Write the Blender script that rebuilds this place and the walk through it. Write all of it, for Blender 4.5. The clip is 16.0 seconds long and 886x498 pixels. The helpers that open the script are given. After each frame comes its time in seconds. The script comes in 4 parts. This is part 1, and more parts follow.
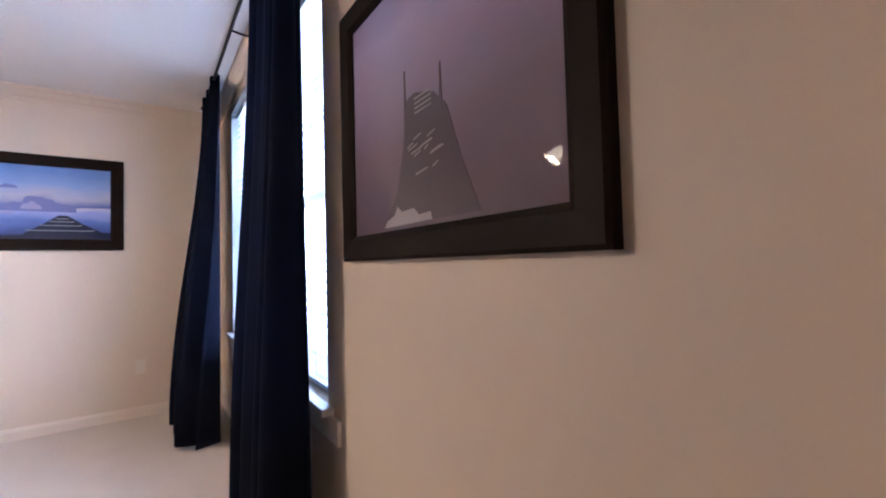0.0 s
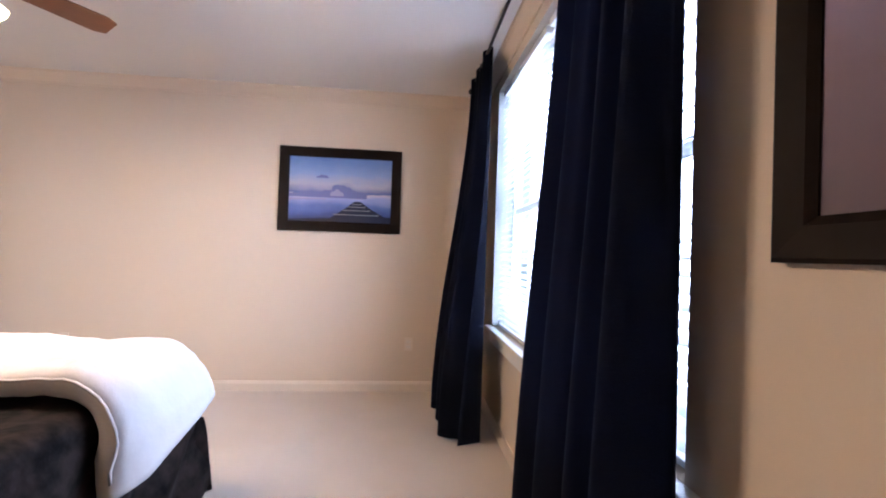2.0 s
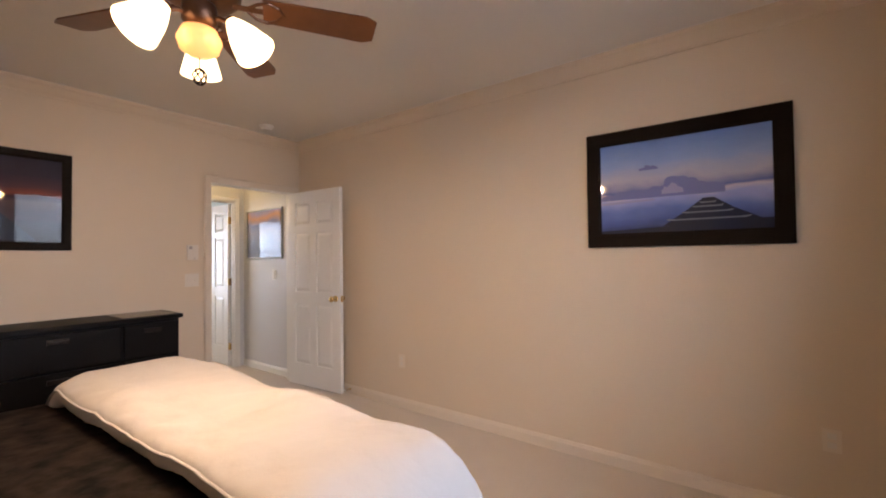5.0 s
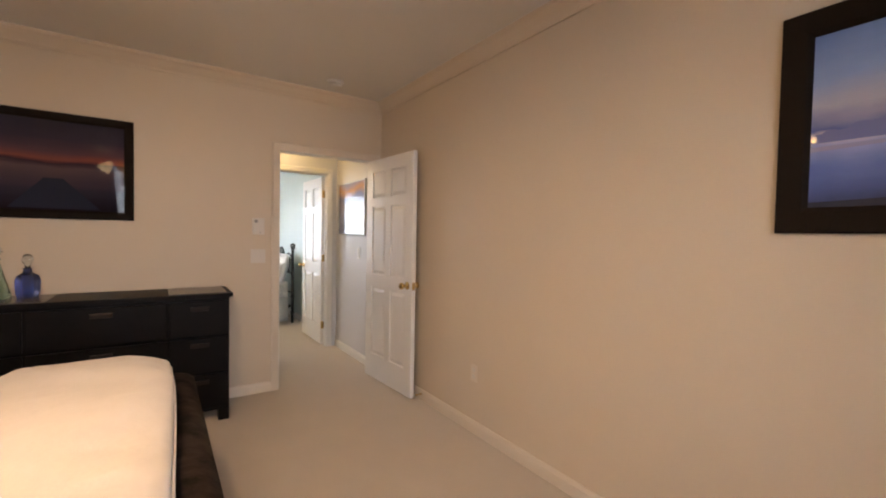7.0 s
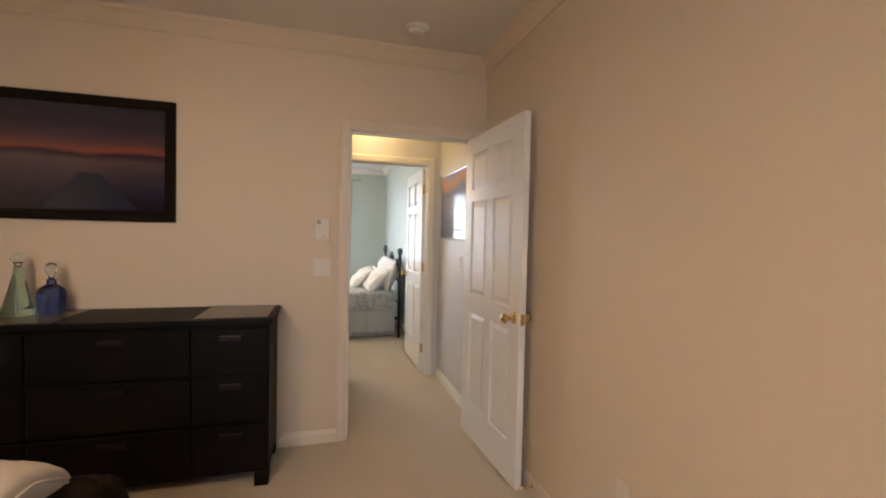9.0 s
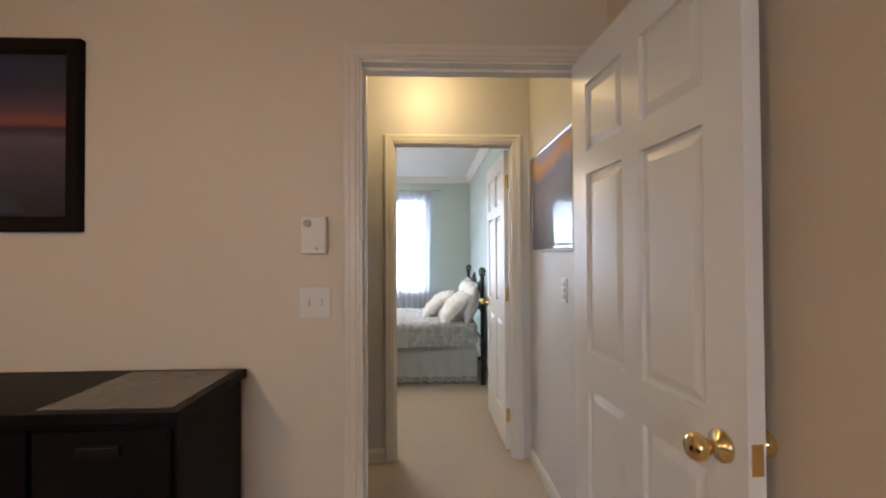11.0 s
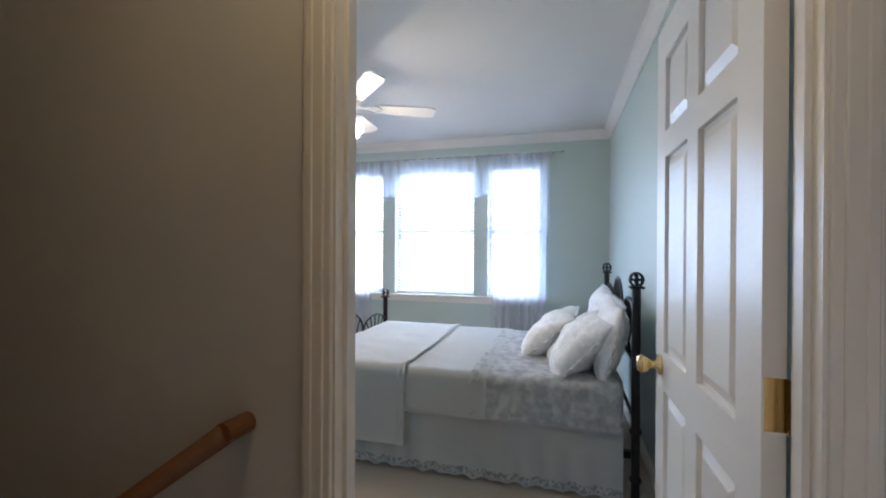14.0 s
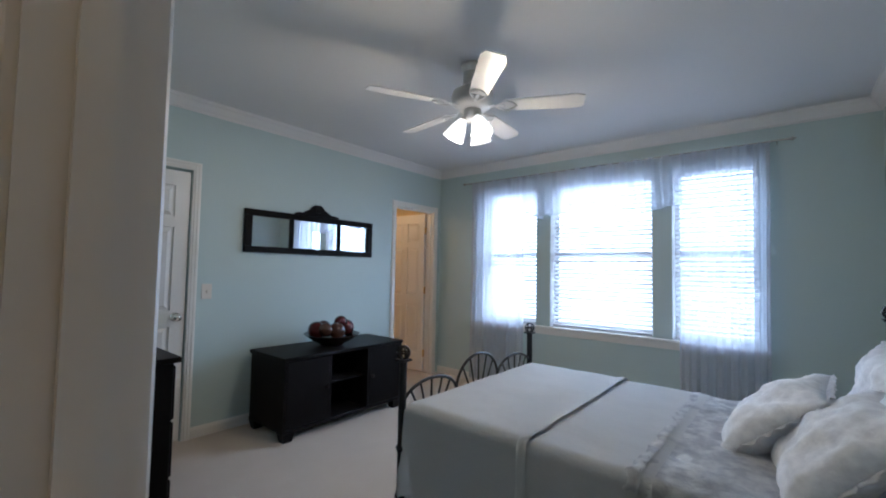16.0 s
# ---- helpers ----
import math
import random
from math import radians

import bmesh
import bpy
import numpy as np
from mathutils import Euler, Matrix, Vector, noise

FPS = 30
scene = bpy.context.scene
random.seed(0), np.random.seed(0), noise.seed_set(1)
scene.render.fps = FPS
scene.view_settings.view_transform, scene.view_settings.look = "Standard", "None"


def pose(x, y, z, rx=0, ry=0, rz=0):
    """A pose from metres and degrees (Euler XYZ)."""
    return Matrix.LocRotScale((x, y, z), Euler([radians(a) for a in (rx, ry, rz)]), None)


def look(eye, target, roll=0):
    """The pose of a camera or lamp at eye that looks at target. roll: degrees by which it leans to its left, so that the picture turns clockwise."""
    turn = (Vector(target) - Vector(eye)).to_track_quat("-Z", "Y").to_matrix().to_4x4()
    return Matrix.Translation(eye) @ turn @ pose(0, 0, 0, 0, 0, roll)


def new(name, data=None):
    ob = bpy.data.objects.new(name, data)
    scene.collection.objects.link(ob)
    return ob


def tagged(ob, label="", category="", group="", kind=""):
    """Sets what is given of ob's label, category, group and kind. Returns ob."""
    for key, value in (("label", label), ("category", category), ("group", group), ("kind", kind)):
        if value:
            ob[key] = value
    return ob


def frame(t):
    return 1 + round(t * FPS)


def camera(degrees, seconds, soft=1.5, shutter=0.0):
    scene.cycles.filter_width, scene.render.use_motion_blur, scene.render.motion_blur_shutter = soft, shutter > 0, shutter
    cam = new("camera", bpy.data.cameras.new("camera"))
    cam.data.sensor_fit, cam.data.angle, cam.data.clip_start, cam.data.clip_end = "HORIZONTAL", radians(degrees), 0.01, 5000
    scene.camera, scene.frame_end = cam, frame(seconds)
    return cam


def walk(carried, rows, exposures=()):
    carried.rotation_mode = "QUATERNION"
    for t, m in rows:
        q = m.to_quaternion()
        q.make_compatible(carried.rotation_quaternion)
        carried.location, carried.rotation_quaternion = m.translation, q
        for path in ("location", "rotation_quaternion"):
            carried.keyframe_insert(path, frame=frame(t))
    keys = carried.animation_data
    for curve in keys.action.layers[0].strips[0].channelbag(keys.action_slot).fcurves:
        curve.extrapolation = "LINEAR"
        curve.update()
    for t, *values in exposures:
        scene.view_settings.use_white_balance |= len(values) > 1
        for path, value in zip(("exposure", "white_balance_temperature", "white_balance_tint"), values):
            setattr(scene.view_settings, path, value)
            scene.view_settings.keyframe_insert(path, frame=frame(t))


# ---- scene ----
cam = camera(93.1, 16.0, 2.0)
EXPOSURES = [(0, 1.25, 4650, 15), (1, 1.22, 4800, 15), (2, 1.07, 5100, 15), (3.5, 0.48, 5700, 16), (4.2, 0.3, 5950, 16), (6.5, 0.12, 6600, 13), (8.7, 0.05, 6800, 12), (11, -0.15, 6100, 11), (12, -0.3, 5750, 11), (12.5, -0.3, 5600, 11), (13.5, -0.38, 5450, 11), (14.5, -0.8, 5350, 10), (15, -1.0, 5300, 10), (16, -1.32, 5250, 10)]
PATH = [
    (0, (0.064, 0.274, 1.203), (1.21, 1.912, 1.269), -1.5),
    (0.5, (0.051, 0.424, 1.199), (0.982, 2.193, 1.262), -0.3),
    (1, (-0.005, 0.573, 1.207), (0.712, 2.439, 1.253), 1.1),
    (1.5, (-0.035, 0.722, 1.207), (0.440, 2.664, 1.246), 1.9),
    (2, (-0.060, 0.883, 1.21), (0.122, 2.875, 1.236), 1.9),
    (2.5, (-0.116, 1.004, 1.211), (-0.183, 3.002, 1.25), 1.5),
    (3, (-0.172, 1.074, 1.251), (-0.49, 3.048, 1.294), 0.9),
    (3.5, (-0.200, 1.150, 1.285), (-0.785, 3.062, 1.350), 0.3),
    (4, (-0.251, 1.324, 1.315), (-1.091, 3.138, 1.377), -0.2),
    (4.2, (-0.254, 1.411, 1.313), (-1.176, 3.184, 1.379), -0.4),
    (6.5, (-0.466, 2.608, 1.36), (-2.022, 3.863, 1.3), 0.2),
    (7, (-0.589, 2.808, 1.343), (-2.243, 3.931, 1.282), 1.1),
    (7.5, (-0.787, 3.002, 1.369), (-2.53, 3.98, 1.293), 2.1),
    (8, (-1.016, 3.173, 1.364), (-2.833, 4.006, 1.29), 2.5),
    (8.5, (-1.27, 3.351, 1.366), (-3.15, 4.03, 1.297), 2.0),
    (8.7, (-1.367, 3.419, 1.368), (-3.266, 4.041, 1.299), 1.7),
    (11, (-2.76, 3.903, 1.319), (-4.758, 3.982, 1.349), -0.3),
    (11.5, (-3.121, 3.971, 1.305), (-5.121, 3.942, 1.313), -0.4),
    (12, (-3.506, 4.016, 1.288), (-5.503, 3.908, 1.276), -0.4),
    (12.5, (-3.838, 4.043, 1.299), (-5.833, 3.898, 1.268), 0.0),
    (13, (-4.157, 4.076, 1.289), (-6.142, 3.836, 1.256), -0.0),
    (13.5, (-4.479, 4.1, 1.28), (-6.444, 3.728, 1.262), -0.1),
    (14, (-4.768, 4.106, 1.308), (-6.694, 3.567, 1.302), 0.3),
    (14.5, (-5.001, 4.106, 1.303), (-6.851, 3.347, 1.334), 0.6),
    (15, (-5.175, 4.091, 1.301), (-6.915, 3.108, 1.363), 1.1),
    (15.5, (-5.320, 4.084, 1.312), (-6.944, 2.937, 1.398), 1.4),
    (16, (-5.448, 4.092, 1.321), (-6.972, 2.832, 1.418), 1.1),
]
walk(cam, [(t, look(eye, target, roll)) for t, eye, target, roll in PATH], EXPOSURES)

# ---- world and light ----
sky_world = bpy.data.worlds.new("sky")
scene.world = sky_world
sky_world.use_nodes = True
wn = sky_world.node_tree
sky = wn.nodes.new("ShaderNodeTexSky")
sky.sky_type, sky.sun_disc = "NISHITA", False
sky.sun_elevation, sky.sun_rotation = radians(55), radians(180)
wn.links.new(sky.outputs[0], wn.nodes["Background"].inputs[0])
wn.nodes["Background"].inputs[1].default_value = 0.12

sun = new("sun", bpy.data.lights.new("sun", "SUN"))
sun.data.energy, sun.data.angle, sun.data.color = 2.5, radians(0.5), (1, 0.95, 0.88)
sun.matrix_world = look((0, -20, 28.6), (0, 0, 0))


def window_light(x, y, z, width, height, toward, power, colour):
    ob = new("window_daylight", bpy.data.lights.new("window_daylight", "AREA"))
    ob.data.shape, ob.data.size, ob.data.size_y = "RECTANGLE", width, height
    ob.data.energy, ob.data.color = power, colour
    ob.matrix_world = look((x, y, z), (x + toward, y, z))
    return ob


def bulb(x, y, z, power, colour, radius=0.03):
    ob = new("bulb_light", bpy.data.lights.new("bulb_light", "POINT"))
    ob.data.energy, ob.data.color, ob.data.shadow_soft_size = power, colour, radius
    ob.location = (x, y, z)
    return ob


DAY = (0.80, 0.88, 1.0)
WARM = (1.0, 0.69, 0.40)
SOFT = (1.0, 0.78, 0.52)
window_light(0.86, 2.86, 1.57, 2.13, 1.73, -1, 84, DAY)
window_light(-9.93, 2.57, 1.50, 2.7, 1.55, 1, 300, (0.74, 0.86, 1.0))
FAN1 = (-1.79, 2.47)
FAN2 = (-7.54, 2.58)


# ---- materials ----
def material(name, colour, rough=0.6, metal=0.0, dark=None, scale=8.0, fine=0.0, fine_scale=250.0, bump=0.0, bump_scale=60.0, coat=0.0,
             emit=0.0, emit_colour=None, through_light=0.0, alpha=1.0, transmission=0.0, sheen=0.0, spec=0.5, hard=0.0):
    m = bpy.data.materials.new(name)
    m.use_nodes = True
    nt = m.node_tree
    p = nt.nodes["Principled BSDF"]
    p.inputs["Specular IOR Level"].default_value = spec
    p.inputs["Roughness"].default_value, p.inputs["Metallic"].default_value = rough, metal
    p.inputs["Coat Weight"].default_value, p.inputs["Coat Roughness"].default_value = coat, 0.04
    p.inputs["Alpha"].default_value, p.inputs["Transmission Weight"].default_value = alpha, transmission
    p.inputs["Sheen Weight"].default_value = sheen
    geo = nt.nodes.new("ShaderNodeTexCoord")
    c = (*colour, 1)
    p.inputs["Base Color"].default_value = c
    if dark:
        n = nt.nodes.new("ShaderNodeTexNoise")
        n.inputs["Scale"].default_value, n.inputs["Detail"].default_value = scale, 6
        nt.links.new(geo.outputs["Object"], n.inputs["Vector"])
        mix = nt.nodes.new("ShaderNodeMix")
        mix.data_type = "RGBA"
        mix.inputs[6].default_value, mix.inputs[7].default_value = (*dark, 1), c
        fac = n.outputs[0]
        if hard:
            mr = nt.nodes.new("ShaderNodeMapRange")
            mr.inputs[1].default_value, mr.inputs[2].default_value = 0.5 - hard, 0.5 + hard
            nt.links.new(fac, mr.inputs[0])
            fac = mr.outputs[0]
        nt.links.new(fac, mix.inputs[0])
        out = mix.outputs[2]
        if fine:
            n2 = nt.nodes.new("ShaderNodeTexNoise")
            n2.inputs["Scale"].default_value, n2.inputs["Detail"].default_value = fine_scale, 3
            nt.links.new(geo.outputs["Object"], n2.inputs["Vector"])
            mul = nt.nodes.new("ShaderNodeMix")
            mul.data_type, mul.blend_type = "RGBA", "MULTIPLY"
            mul.inputs[0].default_value = fine
            nt.links.new(out, mul.inputs[6])
            nt.links.new(n2.outputs[0], mul.inputs[7])
            out = mul.outputs[2]
        nt.links.new(out, p.inputs["Base Color"])
    if bump:
        n3 = nt.nodes.new("ShaderNodeTexNoise")
        n3.inputs["Scale"].default_value, n3.inputs["Detail"].default_value = bump_scale, 5
        nt.links.new(geo.outputs["Object"], n3.inputs["Vector"])
        b = nt.nodes.new("ShaderNodeBump")
        b.inputs["Strength"].default_value, b.inputs["Distance"].default_value = bump, 0.01
        nt.links.new(n3.outputs[0], b.inputs["Height"])
        nt.links.new(b.outputs[0], p.inputs["Normal"])
    if emit:
        p.inputs["Emission Color"].default_value = (*(emit_colour or colour), 1)
        p.inputs["Emission Strength"].default_value = emit
    if through_light:
        t = nt.nodes.new("ShaderNodeBsdfTranslucent")
        t.inputs[0].default_value = c
        mx = nt.nodes.new("ShaderNodeMixShader")
        mx.inputs[0].default_value = through_light
        nt.links.new(p.outputs[0], mx.inputs[1])
        nt.links.new(t.outputs[0], mx.inputs[2])
        nt.links.new(mx.outputs[0], nt.nodes["Material Output"].inputs[0])
    return m


M_TAN = material("tan_wall_paint", (0.65, 0.535, 0.405), 0.55, dark=(0.62, 0.505, 0.38), scale=1.5, bump=0.06, bump_scale=180)
M_HALL = material("cream_wall_paint", (0.63, 0.615, 0.615), 0.5, dark=(0.60, 0.585, 0.585), scale=1.5, bump=0.06, bump_scale=180)
# dark brown added on unseen stairwell walls to cut their bounced light
M_BOUNCE_CUT = material("brown_bounce_cut", (0.24, 0.19, 0.145), 0.6, dark=(0.22, 0.175, 0.13), scale=2)
M_AQUA = material("aqua_wall_paint", (0.50, 0.585, 0.57), 0.5, dark=(0.475, 0.56, 0.545), scale=1.5, bump=0.06, bump_scale=180)
M_BATH = material("yellow_wall_paint", (0.72, 0.58, 0.36), 0.5, dark=(0.69, 0.55, 0.33), scale=2)
M_CEIL = material("white_ceiling_paint", (0.74, 0.72, 0.70), 0.8, dark=(0.71, 0.69, 0.67), scale=2, bump=0.15, bump_scale=120)
M_CEIL1 = material("warm_white_ceiling_paint", (0.74, 0.70, 0.65), 0.85, dark=(0.71, 0.67, 0.62), scale=2, bump=0.15, bump_scale=120)
M_TRIM = material("white_trim_paint", (0.78, 0.75, 0.70), 0.35, dark=(0.74, 0.71, 0.66), scale=5, bump=0.006, bump_scale=40)
M_CREAM = material("cream_trim_paint", (0.70, 0.60, 0.49), 0.4, dark=(0.66, 0.56, 0.45), scale=5)
M_DOOR = material("white_door_paint", (0.80, 0.77, 0.73), 0.33, dark=(0.76, 0.73, 0.69), scale=6, bump=0.05, bump_scale=90)
M_CARPET = material("beige_carpet", (0.69, 0.57, 0.45), 0.95, dark=(0.60, 0.49, 0.38), scale=5, fine=0.35, fine_scale=320, bump=0.6, bump_scale=300, sheen=0.3)
M_BLACK_WOOD = material("black_stained_wood", (0.006, 0.005, 0.005), 0.45, spec=0.09, dark=(0.006, 0.005, 0.005), scale=12, bump=0.03, bump_scale=70)
M_INSET = material("grey_stone_inset", (0.16, 0.14, 0.12), 0.22, dark=(0.11, 0.095, 0.085), scale=25)
M_FRAME = material("dark_brown_frame_wood", (0.013, 0.009, 0.007), 0.5, spec=0.04, dark=(0.012, 0.008, 0.006), scale=30)
M_SILVER = material("silver_frame_metal", (0.62, 0.62, 0.62), 0.3, 0.9, dark=(0.5, 0.5, 0.5), scale=20)
M_CURTAIN = material("navy_curtain_cloth", (0.008, 0.010, 0.026), 0.9, spec=0.15, dark=(0.004, 0.005, 0.014), scale=6, fine=0.4, fine_scale=400, bump=0.15, bump_scale=300, through_light=0.06)
M_ROD = material("dark_bronze_metal", (0.03, 0.022, 0.018), 0.35, 0.8)
M_BLIND = material("white_blind_slat", (0.80, 0.80, 0.81), 0.4, through_light=0.07)
M_VINYL = material("white_window_vinyl", (0.8, 0.8, 0.8), 0.4)
M_DUVET = material("white_duvet_cloth", (0.50, 0.46, 0.44), 0.85, dark=(0.44, 0.405, 0.385), scale=4, bump=0.35, bump_scale=14, sheen=0.2)
M_DARKCOVER = material("dark_brown_jacquard", (0.042, 0.028, 0.024), 0.8, spec=0.15, dark=(0.004, 0.003, 0.003), scale=13, hard=0.16, bump=0.4, bump_scale=22)
M_BRASS = material("polished_brass", (0.80, 0.58, 0.26), 0.18, 1.0)
M_CHROME = material("satin_nickel", (0.65, 0.62, 0.56), 0.25, 1.0)
M_PLATE = material("ivory_plastic", (0.66, 0.60, 0.53), 0.4)
M_PLATE_DARK = material("grey_plastic", (0.35, 0.32, 0.30), 0.4)
M_WOODRAIL = material("oak_handrail", (0.22, 0.095, 0.035), 0.3, dark=(0.13, 0.05, 0.02), scale=25)
M_FAN_BLADE = material("walnut_blade", (0.16, 0.06, 0.022), 0.35, dark=(0.09, 0.03, 0.012), scale=18)
M_FAN_METAL = material("antique_bronze", (0.20, 0.10, 0.06), 0.35, 0.8, dark=(0.10, 0.05, 0.03), scale=30)
M_WHITE_FAN = material("white_fan_enamel", (0.78, 0.74, 0.70), 0.35, dark=(0.74, 0.70, 0.66), scale=8)
M_SHADE = material("frosted_amber_glass", (0.9, 0.75, 0.5), 0.4, emit=5.0, emit_colour=(1.0, 0.70, 0.36))
M_SHADE_DIM = material("amber_glass_bowl", (0.85, 0.50, 0.20), 0.3, emit=0.9, emit_colour=(1.0, 0.48, 0.14))
M_SHADE_W = material("frosted_white_glass", (0.9, 0.88, 0.85), 0.4, emit=6.0, emit_colour=(1.0, 0.86, 0.68))
M_HALL_LAMP = material("flush_lamp_glass", (0.9, 0.85, 0.75), 0.3, emit=5.0, emit_colour=(1.0, 0.82, 0.50))
M_IRON = material("black_wrought_iron", (0.012, 0.012, 0.014), 0.4, 0.5, dark=(0.02, 0.02, 0.022), scale=40)
M_SPREAD = material("white_cotton_bedspread", (0.86, 0.86, 0.86), 0.85, dark=(0.82, 0.82, 0.82), scale=6, fine=0.1, fine_scale=300, bump=0.12, bump_scale=40)
M_SPREAD2 = material("white_cotton_blanket", (0.88, 0.88, 0.88), 0.85, dark=(0.84, 0.84, 0.84), scale=6, fine=0.12, fine_scale=260, bump=0.15, bump_scale=120)
M_FLORAL = material("grey_floral_cotton", (0.90, 0.90, 0.90), 0.85, dark=(0.60, 0.60, 0.63), scale=22, hard=0.14, bump=0.4, bump_scale=30)
M_PILLOW = material("grey_floral_sham", (0.90, 0.89, 0.89), 0.85, dark=(0.76, 0.75, 0.76), scale=30, hard=0.16, bump=0.45, bump_scale=20)
M_GREEN_GLASS = material("green_glass", (0.55, 0.80, 0.72), 0.04, transmission=1.0)
M_BLUE_GLASS = material("blue_glass", (0.12, 0.18, 0.55), 0.04, transmission=0.95)
M_CLEAR = material("clear_glass", (0.85, 0.92, 0.95), 0.03, transmission=1.0)
M_PANE = material("window_glass", (1, 1, 1), 0.0, transmission=1.0)
M_MIRROR = material("mirror_glass", (0.9, 0.9, 0.9), 0.02, 1.0)
M_BOWL = material("dark_lacquer_bowl", (0.03, 0.012, 0.010), 0.2, dark=(0.015, 0.007, 0.006), scale=20)
M_BALL_RED = material("burgundy_glazed_ball", (0.07, 0.012, 0.012), 0.12, dark=(0.05, 0.01, 0.01), scale=18)
M_BALL_TAN = material("copper_glazed_ball", (0.10, 0.04, 0.028), 0.2, dark=(0.05, 0.03, 0.02), scale=20)
M_EYELET = material("white_eyelet_lace", (0.86, 0.86, 0.86), 0.85, dark=(0.50, 0.50, 0.51), scale=55, hard=0.06, bump=0.3, bump_scale=80)
M_GRASS = material("lawn", (0.09, 0.12, 0.05), 0.9, dark=(0.06, 0.09, 0.035), scale=0.4)
M_FACADE = material("pale_siding", (0.55, 0.54, 0.52), 0.7, dark=(0.5, 0.49, 0.47), scale=3)


def sheer_material():
    m = bpy.data.materials.new("white_sheer_voile")
    m.use_nodes = True
    nt = m.node_tree
    p = nt.nodes["Principled BSDF"]
    nt.nodes.remove(p)
    d = nt.nodes.new("ShaderNodeBsdfDiffuse")
    d.inputs[0].default_value = (0.82, 0.83, 0.88, 1)
    t = nt.nodes.new("ShaderNodeBsdfTranslucent")
    t.inputs[0].default_value = (0.82, 0.84, 0.92, 1)
    a = nt.nodes.new("ShaderNodeMixShader")
    nt.links.new(d.outputs[0], a.inputs[1])
    nt.links.new(t.outputs[0], a.inputs[2])
    c = nt.nodes.new("ShaderNodeBsdfTransparent")
    b = nt.nodes.new("ShaderNodeMixShader")
    b.inputs[0].default_value = 0.60
    nt.links.new(c.outputs[0], b.inputs[1])
    nt.links.new(a.outputs[0], b.inputs[2])
    nt.links.new(b.outputs[0], nt.nodes["Material Output"].inputs[0])
    return m


M_SHEER = sheer_material()


def ramp_material(name, stops, noise_amount=0.12, noise_scale=3.0, stretch=(1, 1, 3), rough=0.35, glaze=1.5):
    """A print: colours from bottom to top of the object's box, bent by noise, under glass."""
    m = bpy.data.materials.new(name)
    m.use_nodes = True
    nt = m.node_tree
    p = nt.nodes["Principled BSDF"]
    p.inputs["Roughness"].default_value = rough
    p.inputs["Specular IOR Level"].default_value = 0.0
    p.inputs["Coat Weight"].default_value, p.inputs["Coat Roughness"].default_value = 0.8, 0.02
    p.inputs["Coat IOR"].default_value = glaze
    tc = nt.nodes.new("ShaderNodeTexCoord")
    mp = nt.nodes.new("ShaderNodeMapping")
    mp.inputs["Scale"].default_value = stretch
    nt.links.new(tc.outputs["Object"], mp.inputs[0])
    n = nt.nodes.new("ShaderNodeTexNoise")
    n.inputs["Scale"].default_value, n.inputs["Detail"].default_value = noise_scale, 8
    nt.links.new(mp.outputs[0], n.inputs["Vector"])
    sep = nt.nodes.new("ShaderNodeSeparateXYZ")
    nt.links.new(tc.outputs["Generated"], sep.inputs[0])
    mul = nt.nodes.new("ShaderNodeMath")
    mul.operation = "MULTIPLY_ADD"
    mul.inputs[1].default_value, mul.inputs[2].default_value = noise_amount, -noise_amount / 2
    nt.links.new(n.outputs[0], mul.inputs[0])
    add = nt.nodes.new("ShaderNodeMath")
    nt.links.new(sep.outputs[2], add.inputs[0])
    nt.links.new(mul.outputs[0], add.inputs[1])
    r = nt.nodes.new("ShaderNodeValToRGB")
    els = r.color_ramp.elements
    while len(els) < len(stops):
        els.new(0.5)
    for e, (pos, col) in zip(els, stops):
        e.position, e.color = pos, (*col, 1)
    nt.links.new(add.outputs[0], r.inputs[0])
    nt.links.new(r.outputs[0], p.inputs["Base Color"])
    return m


# ---- building helpers ----
def part(name, bm, mat, parent=None, label="", smooth=False, at=None):
    me = bpy.data.meshes.new(name)
    bmesh.ops.recalc_face_normals(bm, faces=bm.faces[:])
    bm.to_mesh(me)
    bm.free()
    for mm in mat if isinstance(mat, (list, tuple)) else [mat]:
        me.materials.append(mm)
    if smooth:
        for f in me.polygons:
            f.use_smooth = True
    ob = new(name, me)
    if parent:
        ob.parent = parent
    if at is not None:
        ob.matrix_basis = at
    if label:
        ob["label"] = label
    return ob


def share(name, me, parent, at):
    ob = new(name, me)
    ob.parent = parent
    ob.matrix_basis = at
    return ob


def thing(name, at, label, category, group="", kind=""):
    ob = new(name)
    ob.empty_display_size = 0.1
    ob.matrix_basis = at
    return tagged(ob, label, category, group, kind)


def box(bm, x0, x1, y0, y1, z0, z1, bevel=0.0, seg=2, m=None):
    r = bmesh.ops.create_cube(bm, size=1)
    vs = r["verts"]
    for v in vs:
        v.co = Vector((x0 + (v.co.x + 0.5) * (x1 - x0), y0 + (v.co.y + 0.5) * (y1 - y0), z0 + (v.co.z + 0.5) * (z1 - z0)))
    if m is not None:
        bmesh.ops.transform(bm, matrix=m, verts=vs)
    if bevel:
        es = list({e for v in vs for e in v.link_edges})
        bmesh.ops.bevel(bm, geom=es, offset=bevel, segments=seg, profile=0.6, affect="EDGES")
    return bm


def boxed(x0, x1, y0, y1, z0, z1, bevel=0.0, seg=2):
    return box(bmesh.new(), x0, x1, y0, y1, z0, z1, bevel, seg)


